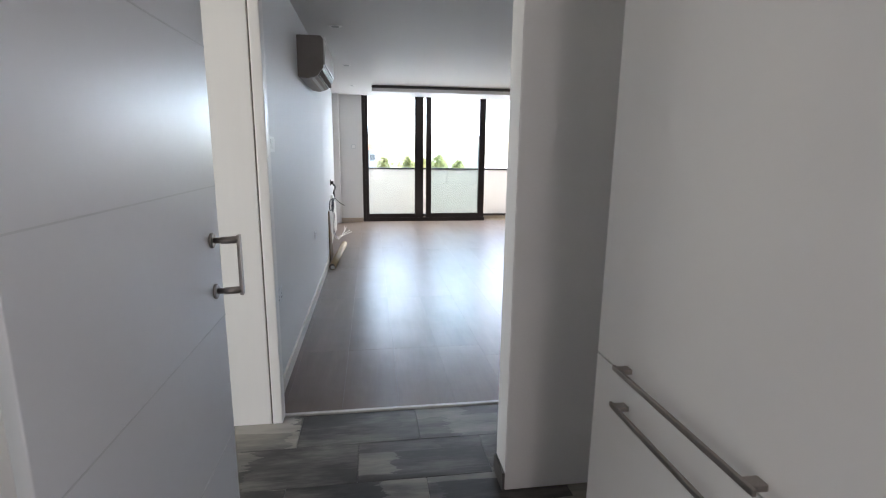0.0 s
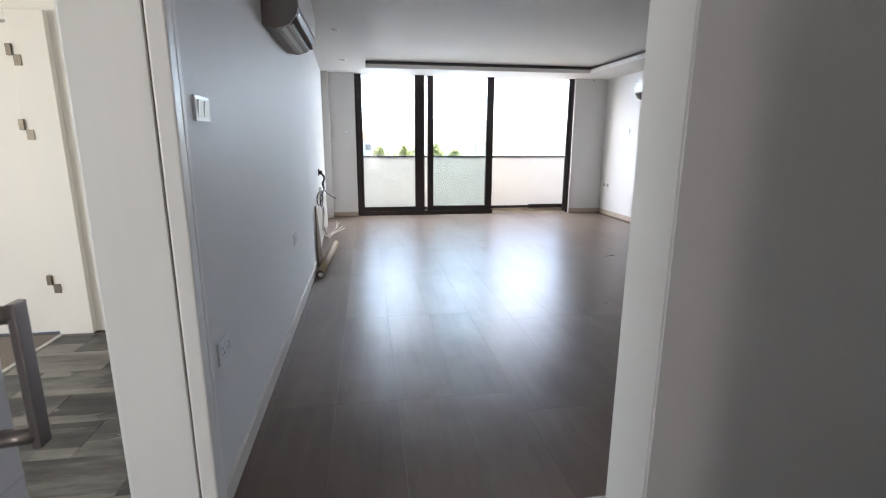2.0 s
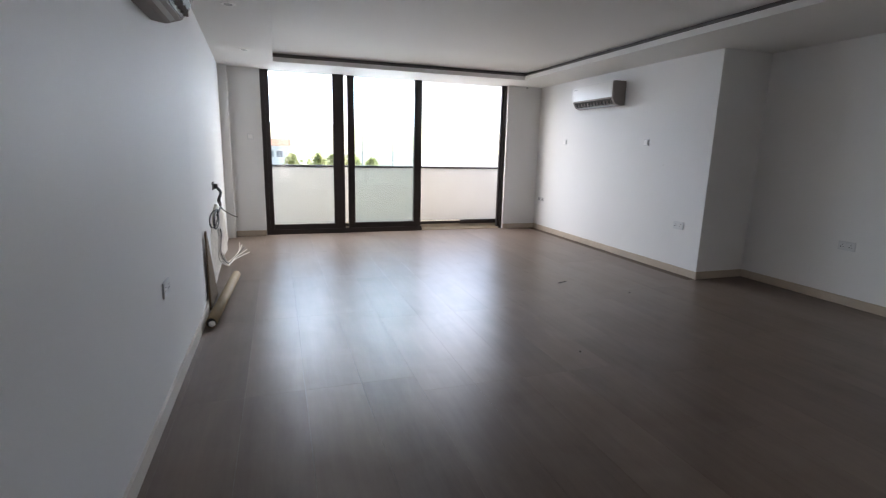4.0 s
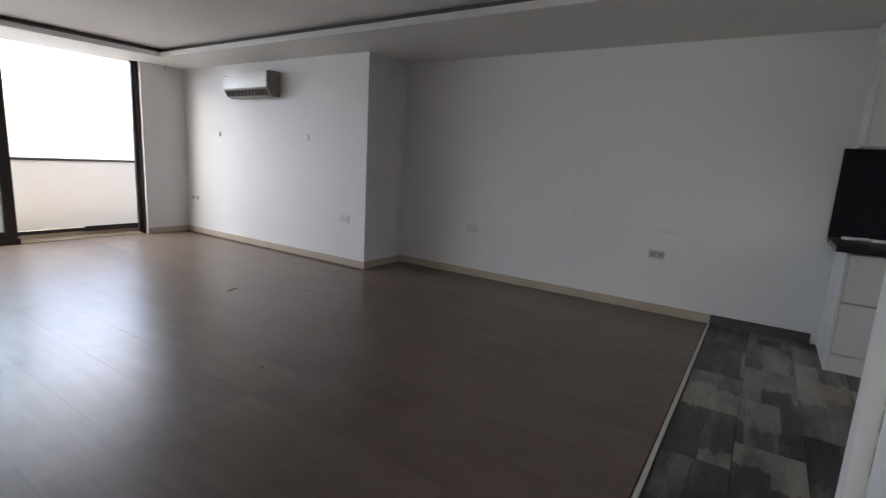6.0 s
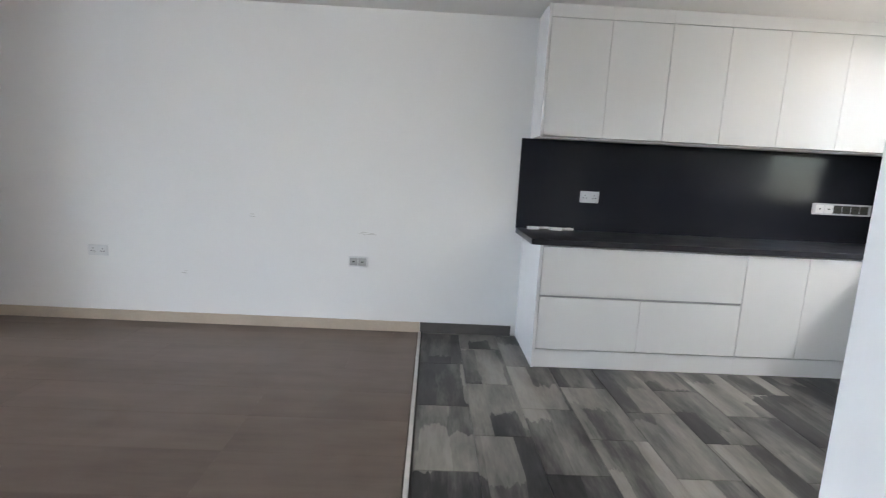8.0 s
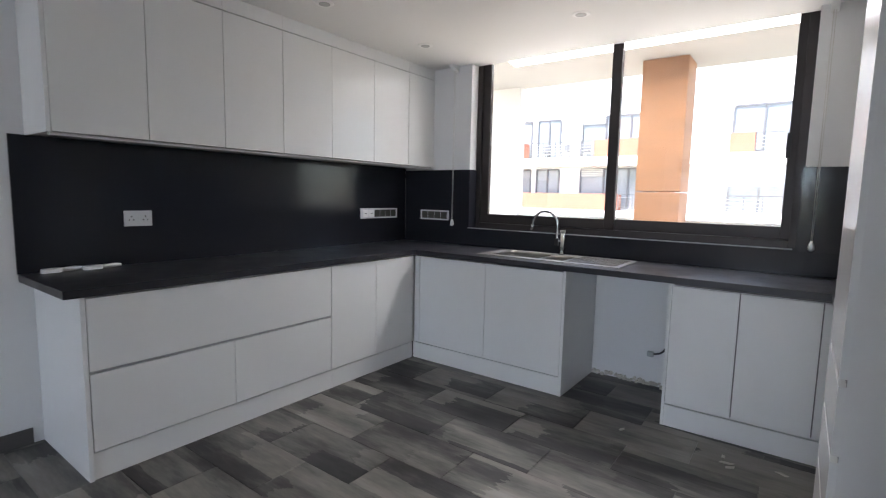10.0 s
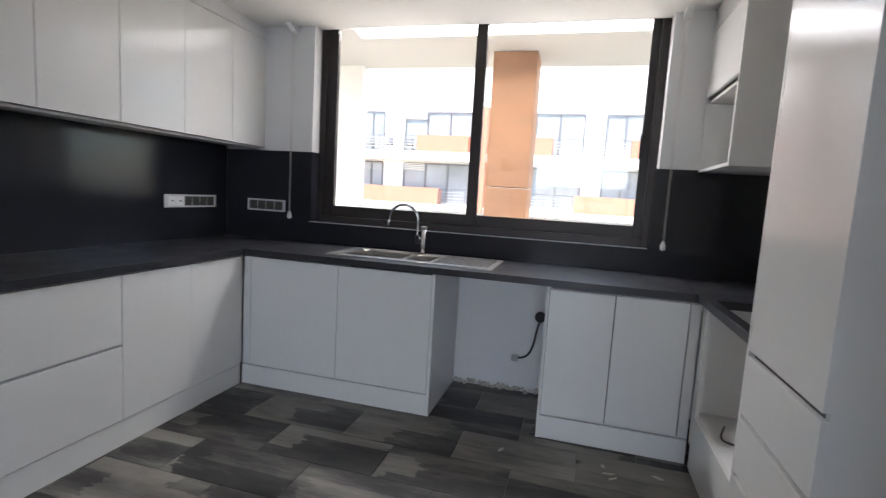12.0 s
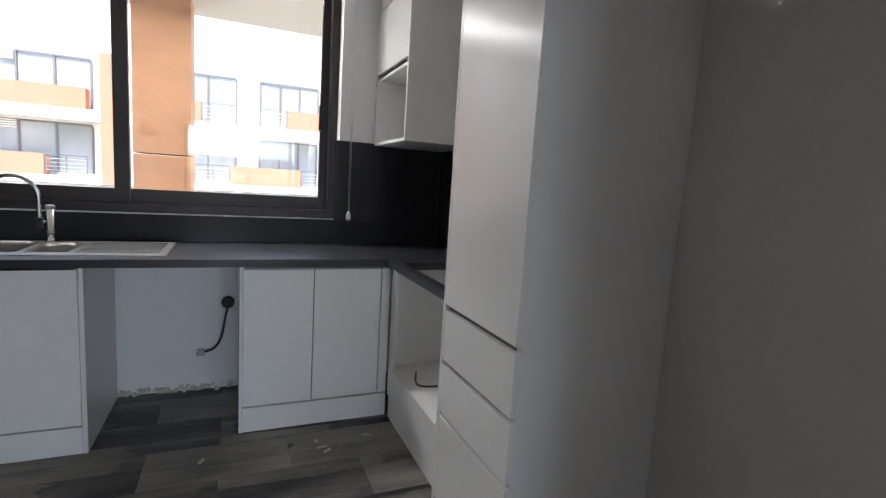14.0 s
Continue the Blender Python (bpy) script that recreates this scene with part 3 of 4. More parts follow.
# Grey strips over the white carcass paint shade into the gaps.
for a in ((2.765, 0.14, 2.785, 0.845), (2.405, 0.14, 2.425, 0.845), (2.37, 0.8485, 3.11, 0.857)):
    part("gap_shade", box(a[0], YF - 0.0205, a[1], a[2], YF - 0.019, a[3]), SLOT, right_cab, "grey strip for the shade between the doors")

oven = thing("oven_housing", 2.15, -2.63, 0, "white oven housing with an empty opening under the hob", "cabinet", "kitchen base cabinets")
for nm, a in (("back_panel", (XW + 0.02, -3.068, 0.30, XW + 0.03, -2.236, 0.858)), ("side_panel", (XW + 0.02, -3.086, 0.28, 2.345, -3.068, 0.858)),
              ("side_panel", (XW + 0.02, -2.236, 0.28, 2.345, -2.218, 0.858)), ("shelf", (XW + 0.02, -3.068, 0.28, 2.345, -2.236, 0.298))):
    part(nm, box(*a), CARCASS, oven)
f = bx(bmesh.new(), 2.345, -3.066, 0.135, 2.363, -2.218, 0.30, bev=0.0016)
part("drawer", f, GLOSS, oven)
part("plinth", box(2.335, -3.066, 0, 2.352, -2.218, 0.128), GLOSS, oven)
part("filler", box(2.345, -3.068, 0.302, 2.363, -2.99, 0.856, bev=0.0016), GLOSS, oven)
oven_cable = tagged(new("oven_cable", mesh("oven_cable", tube(bmesh.new(), curve_pts([(2.25, -2.92, 0.306), (2.30, -2.75, 0.31), (2.22, -2.6, 0.36), (2.05, -2.45, 0.42), (XW + 0.04, -2.4, 0.5)]), 0.005), CABLE_K)),
                    "black supply cable lying in the oven opening", "cable")

tall = thing("tall_cabinet", 2.18, -1.95, 0, "white gloss tall cabinet with three drawers below one door", "cabinet")
part("body", box(XW, -2.196, 0.1, 2.404, -1.715, 2.42, bev=0.001), CARCASS, tall)
part("side_panel", box(XW, -1.714, 0.0, 2.407, -1.692, CZ - 0.002, bev=0.001), GLOSS, tall, "white gloss side panel")
part("side_panel", box(XW, -2.215, 0.0, 2.425, -2.197, CZ - 0.002, bev=0.001), GLOSS, tall)
for z0, z1, nm in ((0.10, 0.437, "drawer"), (0.452, 0.642, "drawer"), (0.657, 0.855, "drawer"), (0.872, 2.392, "door")):
    front(tall, nm, "x", 2.406, -2.196, -1.690, z0, z1, 1)
    # Grey strip that paints shade into the grip recess.
    part("grip_slot", box(2.40, -2.195, z1 - 0.004, 2.4055, -1.716, z1 + 0.018), SLOT, tall)
part("filler", box(2.39, -2.196, 2.40, 2.424, -1.715, CZ - 0.002, bev=0.001), GLOSS, tall)
part("plinth", box(2.37, -2.196, 0, 2.388, -1.715, 0.098), GLOSS, tall)
end_panel = thing("fridge_end_panel", 2.2, -0.66, 0, "white board panel closing the fridge recess at the wall's end", "panel")
part("panel", box(2.313, YC0 - 0.03, 0, 2.392, YC1 + 0.045, CZ - 0.002, bev=0.002), CASING, end_panel)
part("joint", box(2.3085, YC0, 0, 2.3125, YC1 - 0.002, CZ - 0.002), SEAL, end_panel, "rough dark joint against the wall")
random.seed(21)
for i in range(30):
    z = 0.1 + i * 0.078 + random.uniform(-0.03, 0.03)
    w, h = random.uniform(0.0015, 0.0035), random.uniform(0.015, 0.06)
    part("filler_crumb", box(2.3105 - w, YC1 - 0.003, z, 2.3105 + w * 0.6, YC1 + 0.004, z + h, bev=0.001), PLASTER, end_panel)

YU = (-0.812, -1.235, -1.66, -2.07, -2.485, -2.92, -3.345)
wall_units = []
for i, (a, b) in enumerate(zip(YU, YU[1:])):
    u = thing("wall_cabinet", 5.53, (a + b) / 2, 1.6, "white wall cabinet with a plain gloss door", "wall cabinet", "row of kitchen wall cabinets")
    carcass(u, 5.381, b + 0.001, 1.602, XE - 0.001, a - 0.001, 2.478)
    front(u, "door", "x", 5.38, a, b, 1.598, 2.388, -1)
    front(u, "cornice", "x", 5.38, a + (0.0 if i else 0.0), b, 2.392, CZ - 0.001, -1, gap=0.0004)
last = thing("corner_filler", 5.53, -3.5, 1.6, "white filler between wall cabinets and window wall", "filler")
part("panel", box(5.381, YK + 0.001, 1.6, XE - 0.001, -3.347, 2.478), CARCASS, last)
part("face", box(5.362, YK + 0.001, 1.598, 5.38, -3.3475, 2.388, bev=0.001), GLOSS, last)
part("cornice", box(5.362, YK + 0.001, 2.392, 5.38, -3.3475, CZ - 0.001, bev=0.001), GLOSS, last)
part_end = thing("wall_cabinet_end_panel", 5.53, -0.8, 1.6, "white gloss end panel of the wall cabinets", "panel")
part("panel", box(5.362, -0.811, 1.595, XE - 0.001, -0.794, CZ - 0.001, bev=0.001), GLOSS, part_end)
part("light_rail", box(5.40, -3.69, 1.585, 5.42, -0.815, 1.597), CARCASS, part_end)

hood = thing("hood_cabinet", 2.13, -3.38, 1.54, "white wall cabinet with a door above an open compartment", "wall cabinet")
for nm, a in (("side_panel", (-3.095, 1.54, 2.33, -3.078, 2.40)), ("side_panel", (-3.707, 1.54, 2.33, -3.69, 2.40)), ("bottom", (-3.69, 1.54, 2.33, -3.095, 1.558)),
              ("shelf", (-3.69, 1.945, 2.31, -3.095, 1.962)), ("top", (-3.69, 2.38, 2.31, -3.095, 2.40)), ("back_panel", (-3.69, 1.559, XW + 0.008, -3.095, 2.379))):
    part(nm, box(XW, a[0], a[1], a[2], a[3], a[4], bev=0.001), CARCASS, hood)
front(hood, "door", "x", 2.311, -3.69, -3.095, 1.975, 2.35, 1)
front(hood, "cornice", "x", 2.311, -3.69, -3.078, 2.356, CZ - 0.002, 1)

# worktop with cut-outs for sink and hob
WT = (0.862, 0.9)
worktop = thing("worktop", 3.9, -3.4, 0.862, "dark granite U-shaped worktop with an empty hob cut-out", "worktop")


def slab(x0, y0, x1, y1, hole):
    """A stone slab with a rectangular cut-out through it."""
    bm = bmesh.new()
    rings = []
    for z in WT:
        for a in ((x0, y0, x1, y1), hole):
            rings.append([bm.verts.new((a[i], a[k], z)) for i, k in ((0, 1), (2, 1), (2, 3), (0, 3))])
    lo, li, uo, ui = rings
    for k in range(4):
        m = (k + 1) % 4
        for q in ((uo[k], uo[m], ui[m], ui[k]), (lo[m], lo[k], li[k], li[m]), (lo[k], lo[m], uo[m], uo[k]), (li[m], li[k], ui[k], ui[m])):
            bm.faces.new(q)
    bmesh.ops.bevel(bm, geom=[e for e in bm.edges if sum(v.co.z for v in e.verts) > 1.79 and len({v in uo for v in e.verts}) == 1], offset=0.0025, segments=2, affect="EDGES")
    return bm


part("slab", box(5.043, -3.685, WT[0], XE - 0.016, -0.728, WT[1], bev=0.0025), WORKTOP, worktop)
part("slab", slab(2.3905, YK + 0.016, 5.0425, -3.075, (3.84, -3.60, 4.46, -3.25)), WORKTOP, worktop)
part("slab", slab(XW + 0.016, YK + 0.016, 2.39, -2.217, (1.99, -2.95, 2.34, -2.30)), WORKTOP, worktop)

# sink and tap
sink = thing("sink", 4.0, -3.42, 0.9, "stainless steel sink with one and a half bowls and a drainer", "sink")


def rounded(x0, y0, x1, y1, r, n=5):
    pts = []
    for cx, cy, a0 in ((x1 - r, y1 - r, 0), (x0 + r, y1 - r, 90), (x0 + r, y0 + r, 180), (x1 - r, y0 + r, 270)):
        pts += [(cx + r * math.cos(radians(a0 + 90 * k / n)), cy + r * math.sin(radians(a0 + 90 * k / n))) for k in range(n + 1)]
    return pts


def bowl(x0, y0, x1, y1, depth, parent):
    bm = bmesh.new()
    rings = []
    for inset, z, r in ((-0.012, 0.909, 0.05), (0.0, 0.905, 0.06), (0.006, 0.89, 0.06), (0.018, 0.9 - depth + 0.02, 0.06), (0.045, 0.9 - depth, 0.05)):
        rings.append([bm.verts.new((x, y, z)) for x, y in rounded(x0 + inset, y0 + inset, x1 - inset, y1 - inset, r)])
    k = len(rings[0])
    for a, b in zip(rings, rings[1:]):
        for i in range(k):
            bm.faces.new((a[i], a[(i + 1) % k], b[(i + 1) % k], b[i])).smooth = True
    bm.faces.new(rings[-1])
    b = part("bowl", bm, STEEL_SHADE, parent)
    cx, cy = (x0 + x1) / 2, (y0 + y1) / 2
    part("drain", tube(bmesh.new(), [(cx, cy, 0.9 - depth + 0.0005), (cx, cy, 0.9 - depth + 0.004)], 0.035, 16), CHROME, b)


bm = bmesh.new()
x0, x1, y0, y1 = 3.455, 4.525, -3.64, -3.175
for a in ((x0, y0, 3.86, y1), (4.44, y0, x1, y1), (3.86, y0, 4.44, -3.585), (3.86, -3.262, 4.44, y1), (4.02, -3.585, 4.05, -3.262), (3.86, -3.585, 4.02, -3.54)):
    bx(bm, a[0], a[1], 0.9005, a[2], a[3], 0.9065)
part("rim", bm, STEEL, sink)
bowl(4.055, -3.58, 4.435, -3.265, 0.17, sink)
bowl(3.865, -3.535, 4.015, -3.265, 0.13, sink)
# Darker strips paint the shade of the drainer's grooves.
for i in range(9):
    y = -3.58 + i * 0.041
    part("drainer_groove", box(3.49, y - 0.009, 0.906, 3.83, y + 0.009, 0.9105, bev=0.0018), STEEL_SHADE, sink, "darker steel strip for a shaded drainer groove")
tap = thing("tap", 4.02, -3.605, 0.906, "chrome kitchen tap with an arched swivel spout", "tap")
body_z = (0.9065, 0.914, 0.918, 0.955, 0.960, 0.968, 0.972, 1.075)
part("base", tube(bmesh.new(), [(4.015, -3.605, z) for z in body_z], [0.025, 0.025, 0.018, 0.0165, 0.020, 0.020, 0.0165, 0.0195], 18), CHROME, tap)
part("cap", tube(bmesh.new(), [(4.015, -3.605, z) for z in (1.075, 1.079, 1.091, 1.095)], [0.0195, 0.0215, 0.0215, 0.018], 18), STEEL, tap, "bright round cap")
part("link", tube(bmesh.new(), [(4.03, -3.605, 1.01), (4.06, -3.605, 1.01)], 0.008, 10), CHROME, tap)
spout = [(4.045, -3.605, 0.985), (4.056, -3.605, 0.99), (4.06, -3.605, 1.02), (4.06, -3.605, 1.13)]
spout += [(4.165 - 0.105 * math.cos(radians(a)), -3.605, 1.13 + 0.105 * math.sin(radians(a))) for a in range(15, 181, 15)] + [(4.274, -3.605, 1.115)]
part("spout", tube(bmesh.new(), spout, 0.0105, 12), CHROME, tap)
part("nozzle", tube(bmesh.new(), [(4.271, -3.605, 1.125), (4.278, -3.605, 1.085)], 0.0125, 12), CHROME, tap)
part("hose_joint", box(4.045, -3.62, 0.975, 4.075, -3.59, 1.03, bev=0.004), BLACK, tap)


# ---- plates on walls: built facing +x about their own middle ----
def wall_plate(x, y, z, rz, w, h, kind, label, group=""):
    p = thing("wall_plate", x, y, z, label, "socket" if "socket" in kind else "switch", group, rz)
    part("plate", box(0, -w / 2, -h / 2, 0.009, w / 2, h / 2, bev=0.002), PLASTIC if kind == "switch" else PLATE_SHADE, p, local=True)
    if kind == "double_socket":
        for s in (-0.25, 0.25):
            g = part("socket_face", box(0.009, s * w - 0.03, -0.03, 0.0105, s * w + 0.03, 0.03, bev=0.0007), PLATE_SHADE, p, local=True)
            for dy, dz in ((-0.011, -0.008), (0.011, -0.008), (0, 0.012)):
                part("pin_hole", box(0.0104, s * w + dy - 0.003, dz - 0.004, 0.0112, s * w + dy + 0.003, dz + 0.004), BLACK, g, local=True)
        part("rocker", box(0.009, -0.008, 0.012, 0.012, 0.008, 0.03, bev=0.001), PLATE_SHADE, p, local=True)
    elif kind == "switch":
        n = max(1, round(w / 0.075))
        for i in range(n):
            c = (i + 0.5 - n / 2) * w / n * 0.86
            bm = prism(bmesh.new(), [(0.009, -h * 0.33), (0.009, h * 0.33), (0.016, h * 0.33), (0.010, -h * 0.33)], c - w / n * 0.33, c + w / n * 0.33, "y")
            part("rocker", bm, PLASTIC, p, local=True)
    elif kind == "grey_socket":
        n = max(1, round(w / 0.085))
        for i in range(n):
            c = (i + 0.5 - n / 2) * w / n * 0.9
            g = part("module", box(0.009, c - w / n * 0.42, -h * 0.36, 0.0115, c + w / n * 0.42, h * 0.36, bev=0.001), PLASTIC_G if n < 3 else PLASTIC if n > 4 and i < 2 else MODULE, p, "pale socket module" if n > 4 and i < 2 else "grey module", local=True)
            part("slot", box(0.0113, c - 0.009, -0.004, 0.0122, c + 0.009, 0.004), BLACK, g, local=True)
    elif kind == "sensor":
        part("cover", box(0.009, -w * 0.36, -h * 0.36, 0.018, w * 0.36, h * 0.36, bev=0.003), PLASTIC, p, local=True)
    return p


wall_plate(XE, 2.563, 0.565, 180, 0.15, 0.085, "double_socket", "white double wall socket low on the wall", "low wall sockets")
wall_plate(XE, 0.517, 0.565, 180, 0.15, 0.085, "grey_socket", "white plate with grey socket modules low on the wall", "low wall sockets")
wall_plate(XJ, 3.963, 0.569, 180, 0.15, 0.09, "double_socket", "white double wall socket near the wall corner", "low wall sockets")
for y in (7.13, 7.25):
    wall_plate(XJ, y, 0.55, 180, 0.085, 0.07, "grey_socket", "small grey aerial socket beside the balcony", "aerial sockets")
wall_plate(XJ, 4.643, 1.526, 180, 0.085, 0.085, "sensor", "small white control plate on the wall", "control plates")
wall_plate(XJ, 6.524, 1.54, 180, 0.08, 0.085, "sensor", "small white control plate on the wall", "control plates")
wall_plate(-0.02, 0.33, 1.47, 0, 0.15, 0.085, "switch", "white double light switch beside the opening")
wall_plate(-0.02, 0.32, 0.585, 0, 0.15, 0.09, "double_socket", "white double socket near the opening", "low wall sockets")
wall_plate(-0.02, 2.29, 0.62, 0, 0.15, 0.085, "double_socket", "white double socket on the long wall", "low wall sockets")
wall_plate(0.2, YB, 1.5, -90, 0.085, 0.085, "sensor", "small white plate beside the balcony door")
wall_plate(XE - 0.015, -1.29, 1.17, 180, 0.15, 0.09, "double_socket", "white double socket on the granite splashback", "kitchen sockets")
wall_plate(XE - 0.015, -3.325, 1.168, 180, 0.48, 0.09, "grey_socket", "long pale plate with switches and grey sockets on granite", "kitchen sockets")
wall_plate(5.325, YK + 0.015, 1.16, 90, 0.33, 0.09, "grey_socket", "long pale plate with grey socket modules on granite", "kitchen sockets")

# faint scuffs on the wall paint
SCUFF = mat("wall_scuff", (0.60, 0.59, 0.57), 0.6, var=0.25, scale=30, bump=0.1)
random.seed(3)
for x, y, z, w in ((XE, 0.45, 0.795, 0.16), (XE, 1.35, 0.90, 0.05), (XJ, 4.3, 1.25, 0.04), (XE, 1.9, 0.42, 0.05)):
    bm = bmesh.new()
    for k in range(5):
        yy, zz = y + random.uniform(-w, w) / 2, z + random.uniform(-0.012, 0.012)
        hw, hh = w * random.uniform(0.08, 0.3), random.uniform(0.0015, 0.004)
        prism(bm, [(yy - hw, zz), (yy - hw * 0.3, zz - hh), (yy + hw, zz - hh * 0.4), (yy + hw * 0.4, zz + hh)], x - 0.0006 - 0.0001 * k, x + 0.002, "x")
    structure("wall_scuff", bm, SCUFF, "faint grey scuff marks on white paint", "scuff")

# blind cords
for x, z in ((5.115, 1.10), (2.485, 1.085)):
    c = thing("window_blind_pull", x, YK + 0.03, z, "thin grey blind cord with a white pull beside the window", "blind cord", "blind cords")
    bm = bmesh.new()
    for s in (-0.006, 0.006):
        tube(bm, [(x + s, YK + 0.03, 2.46), (x + s * 0.6, YK + 0.032, z + 0.02)], 0.0022, 6)
    part("cord", bm, CABLE_W, c)
    part("pull", tube(bmesh.new(), [(x, YK + 0.03, z + 0.03), (x, YK + 0.03, z + 0.005), (x, YK + 0.03, z - 0.02), (x, YK + 0.03, z - 0.03)], [0.006, 0.016, 0.018, 0.008], 10), PLASTIC, c)
    b = tagged(new("blind_bracket", mesh("blind_bracket", prism(bmesh.new(), [(YK, CZ), (YK + 0.10, CZ), (YK + 0.10, CZ - 0.012), (YK + 0.012, CZ - 0.05), (YK, CZ - 0.05)], x - 0.02, x + 0.02, "x"), PLASTIC)),
               "small white blind bracket under the ceiling", "bracket", "blind brackets")


# ---- air conditioners, built facing +x with their back at x = 0 ----
def air_conditioner(x, y, z, rz, label):
    a = thing("air_conditioner", x, y, z, label, "air conditioner", "air conditioners", rz)
    prof = [(0.0, 0.31), (0.0, 0.0), (0.075, -0.012), (0.15, 0.012), (0.196, 0.075), (0.2, 0.1), (0.2, 0.29), (0.18, 0.31)]
    part("body", prism(bmesh.new(), prof, -0.47, 0.47, "y", bev=0.004), AC_SIDE, a, "dark grey side housing", local=True)
    part("front_panel", box(0.2, -0.455, 0.10, 0.212, 0.455, 0.305, bev=0.006), GLOSS, a, "white gloss front panel", local=True)
    bm = prism(bmesh.new(), [(0.10, -0.008), (0.165, 0.024), (0.163, 0.03), (0.098, -0.002)], -0.43, 0.43, "y")
    part("vane", bm, PLASTIC_G, a, local=True)
    part("outlet", prism(bmesh.new(), [(0.152, 0.016), (0.2, 0.082), (0.203, 0.08), (0.156, 0.013)], -0.43, 0.43, "y"), BLACK, a, "dark air outlet", local=True)
    for i in range(12):
        yy = -0.41 + i * 0.0745
        part("louvre", box(0.165, yy - 0.002, 0.02, 0.19, yy + 0.002, 0.06), AC_SIDE, a, local=True)
    part("badge", box(0.2121, -0.43, 0.255, 0.2128, -0.36, 0.268), PLASTIC_G, a, local=True)
    return a


air_conditioner(XJ, 5.61, 2.02, 180, "white split air conditioner with dark grey sides on the wall projection")
air_conditioner(-0.02, 2.03, 2.0, 0, "white split air conditioner with dark grey sides on the long wall")

# ---- downlights ----
first = None
for x, y in ((4.97, -2.09), (4.97, -3.07), (3.75, -3.09), (0.25, 2.0), (0.25, 4.0), (0.25, 6.0)):
    if first is None:
        first = thing("ceiling_light", x, y, CZ, "white recessed ceiling downlight, switched off", "downlight", "ceiling downlights")
        ring = tube(bmesh.new(), [(0, 0, -0.004), (0, 0, 0.0), (0, 0, 0.0005)], [0.052, 0.058, 0.058], 20)
        part("ring", ring, PLASTIC, first, local=True)
        part("lamp", tube(bmesh.new(), [(0, 0, -0.0065), (0, 0, -0.0045)], 0.034, 16), PLASTIC_G, first, local=True)
    else:
        copy_thing(first, pose(x, y, CZ))
cam_hook = thing("ceiling_sensor", 4.72, 7.36, CZ - 0.03, "tiny dark sensor under the ceiling corner", "sensor")
part("stem", tube(bmesh.new(), [(4.72, 7.36, CZ), (4.72, 7.36, CZ - 0.02)], 0.008, 8), PLASTIC, cam_hook)
part("head", tube(bmesh.new(), [(4.72, 7.37, CZ - 0.02), (4.70, 7.33, CZ - 0.035)], 0.014, 8), PLASTIC_G, cam_hook)

# ---- hall: grey door, casing, cabinet ----
door = thing("door_1", 0, -1.79, 0, "grey lacquered door standing open with four grooves", "door")
leafm = part("leaf", box(-0.045, -1.80, 0.008, 0.0, -0.772, 2.10, bev=0.003), DOORG, door)
for z in (0.39, 0.855, 1.32, 1.77):
    part("groove", box(-0.001, -1.795, z - 0.002, 0.0012, -0.774, z + 0.002), GROOVE, leafm)
pull = part("pull_handle", box(0.080, -0.862, 0.950, 0.091, -0.836, 1.160, bev=0.002), NICKEL, door, "satin nickel bar handle")
for z in (1.143, 0.967):
    part("post", tube(bmesh.new(), [(0.004, -0.862, z), (0.03, -0.860, z), (0.031, -0.860, z), (0.084, -0.850, z)], [0.010, 0.010, 0.0125, 0.0125], 12), NICKEL, pull)
    part("rosette", tube(bmesh.new(), [(0.0, -0.862, z), (0.007, -0.862, z), (0.009, -0.862, z)], [0.026, 0.026, 0.022], 20), NICKEL, pull)
bm = bx(bmesh.new(), -0.2, -1.98, 0, 0.02, -1.86, 2.3, bev=0.003)
structure("door_jamb", bm, CASING, "white wooden door jamb", "jamb")
opening = tagged(thing("door_2", -0.1, -0.06, 0, "white wooden casing round the corridor opening", "door casing"), kind="structure")
part("lining", box(-0.212, -0.080, 0, -0.016, -0.05, 2.478, bev=0.002), CASING, opening)
part("architrave", box(-0.008, -0.084, 0, 0.043, -0.03, 2.478, bev=0.006), CASING, opening)
part("gap_line", box(-0.016, -0.068, 0, -0.008, -0.04, 2.478), SEAL, opening, "dark gap between lining and architrave")
part("architrave_return", box(-0.019, -0.03, 0, 0.043, 0.002, 2.478, bev=0.006), CASING, opening)

hall_cab = thing("hall_cabinet", 1.45, -2.0, 0, "tall white hall cabinet with bar handles on two doors", "cabinet")
part("body", box(1.14, -2.60, 0.06, XH - 0.002, -1.425, 2.45, bev=0.001), CARCASS, hall_cab)
part("plinth", box(1.15, -2.60, 0, XH - 0.01, -1.44, 0.058), CARCASS, hall_cab)
up = part("door", box(1.12, -2.60, 0.934, 1.139, -1.424, 2.45, bev=0.0016), GLOSS, hall_cab)
low = part("door", box(1.12, -2.60, 0.06, 1.139, -1.424, 0.929, bev=0.0016), GLOSS, hall_cab)
for z, d in ((0.955, up), (0.862, low)):
    h = part("bar_handle", box(1.086, -2.00, z - 0.006, 1.094, -1.565, z + 0.006, bev=0.002), NICKEL, d, "satin nickel bar handle")
    for y in (-1.585, -1.98):
        bx_post = box(1.092, y - 0.012, z - 0.006, 1.12, y + 0.012, z + 0.006, bev=0.002)
        h_post = part("handle_post", bx_post, NICKEL, d)
niche_cab = thing("low_cabinet", 1.74, -1.08, 0, "white cupboard fronts at the back of the hall recess", "cabinet")
part("panel", box(1.70, -1.42, 0.60, XH - 0.001, -0.772, 1.235, bev=0.002), CARCASS, niche_cab)
part("panel", box(1.70, -1.42, 0.0, XH - 0.001, -0.772, 0.575, bev=0.002), CARCASS, niche_cab)
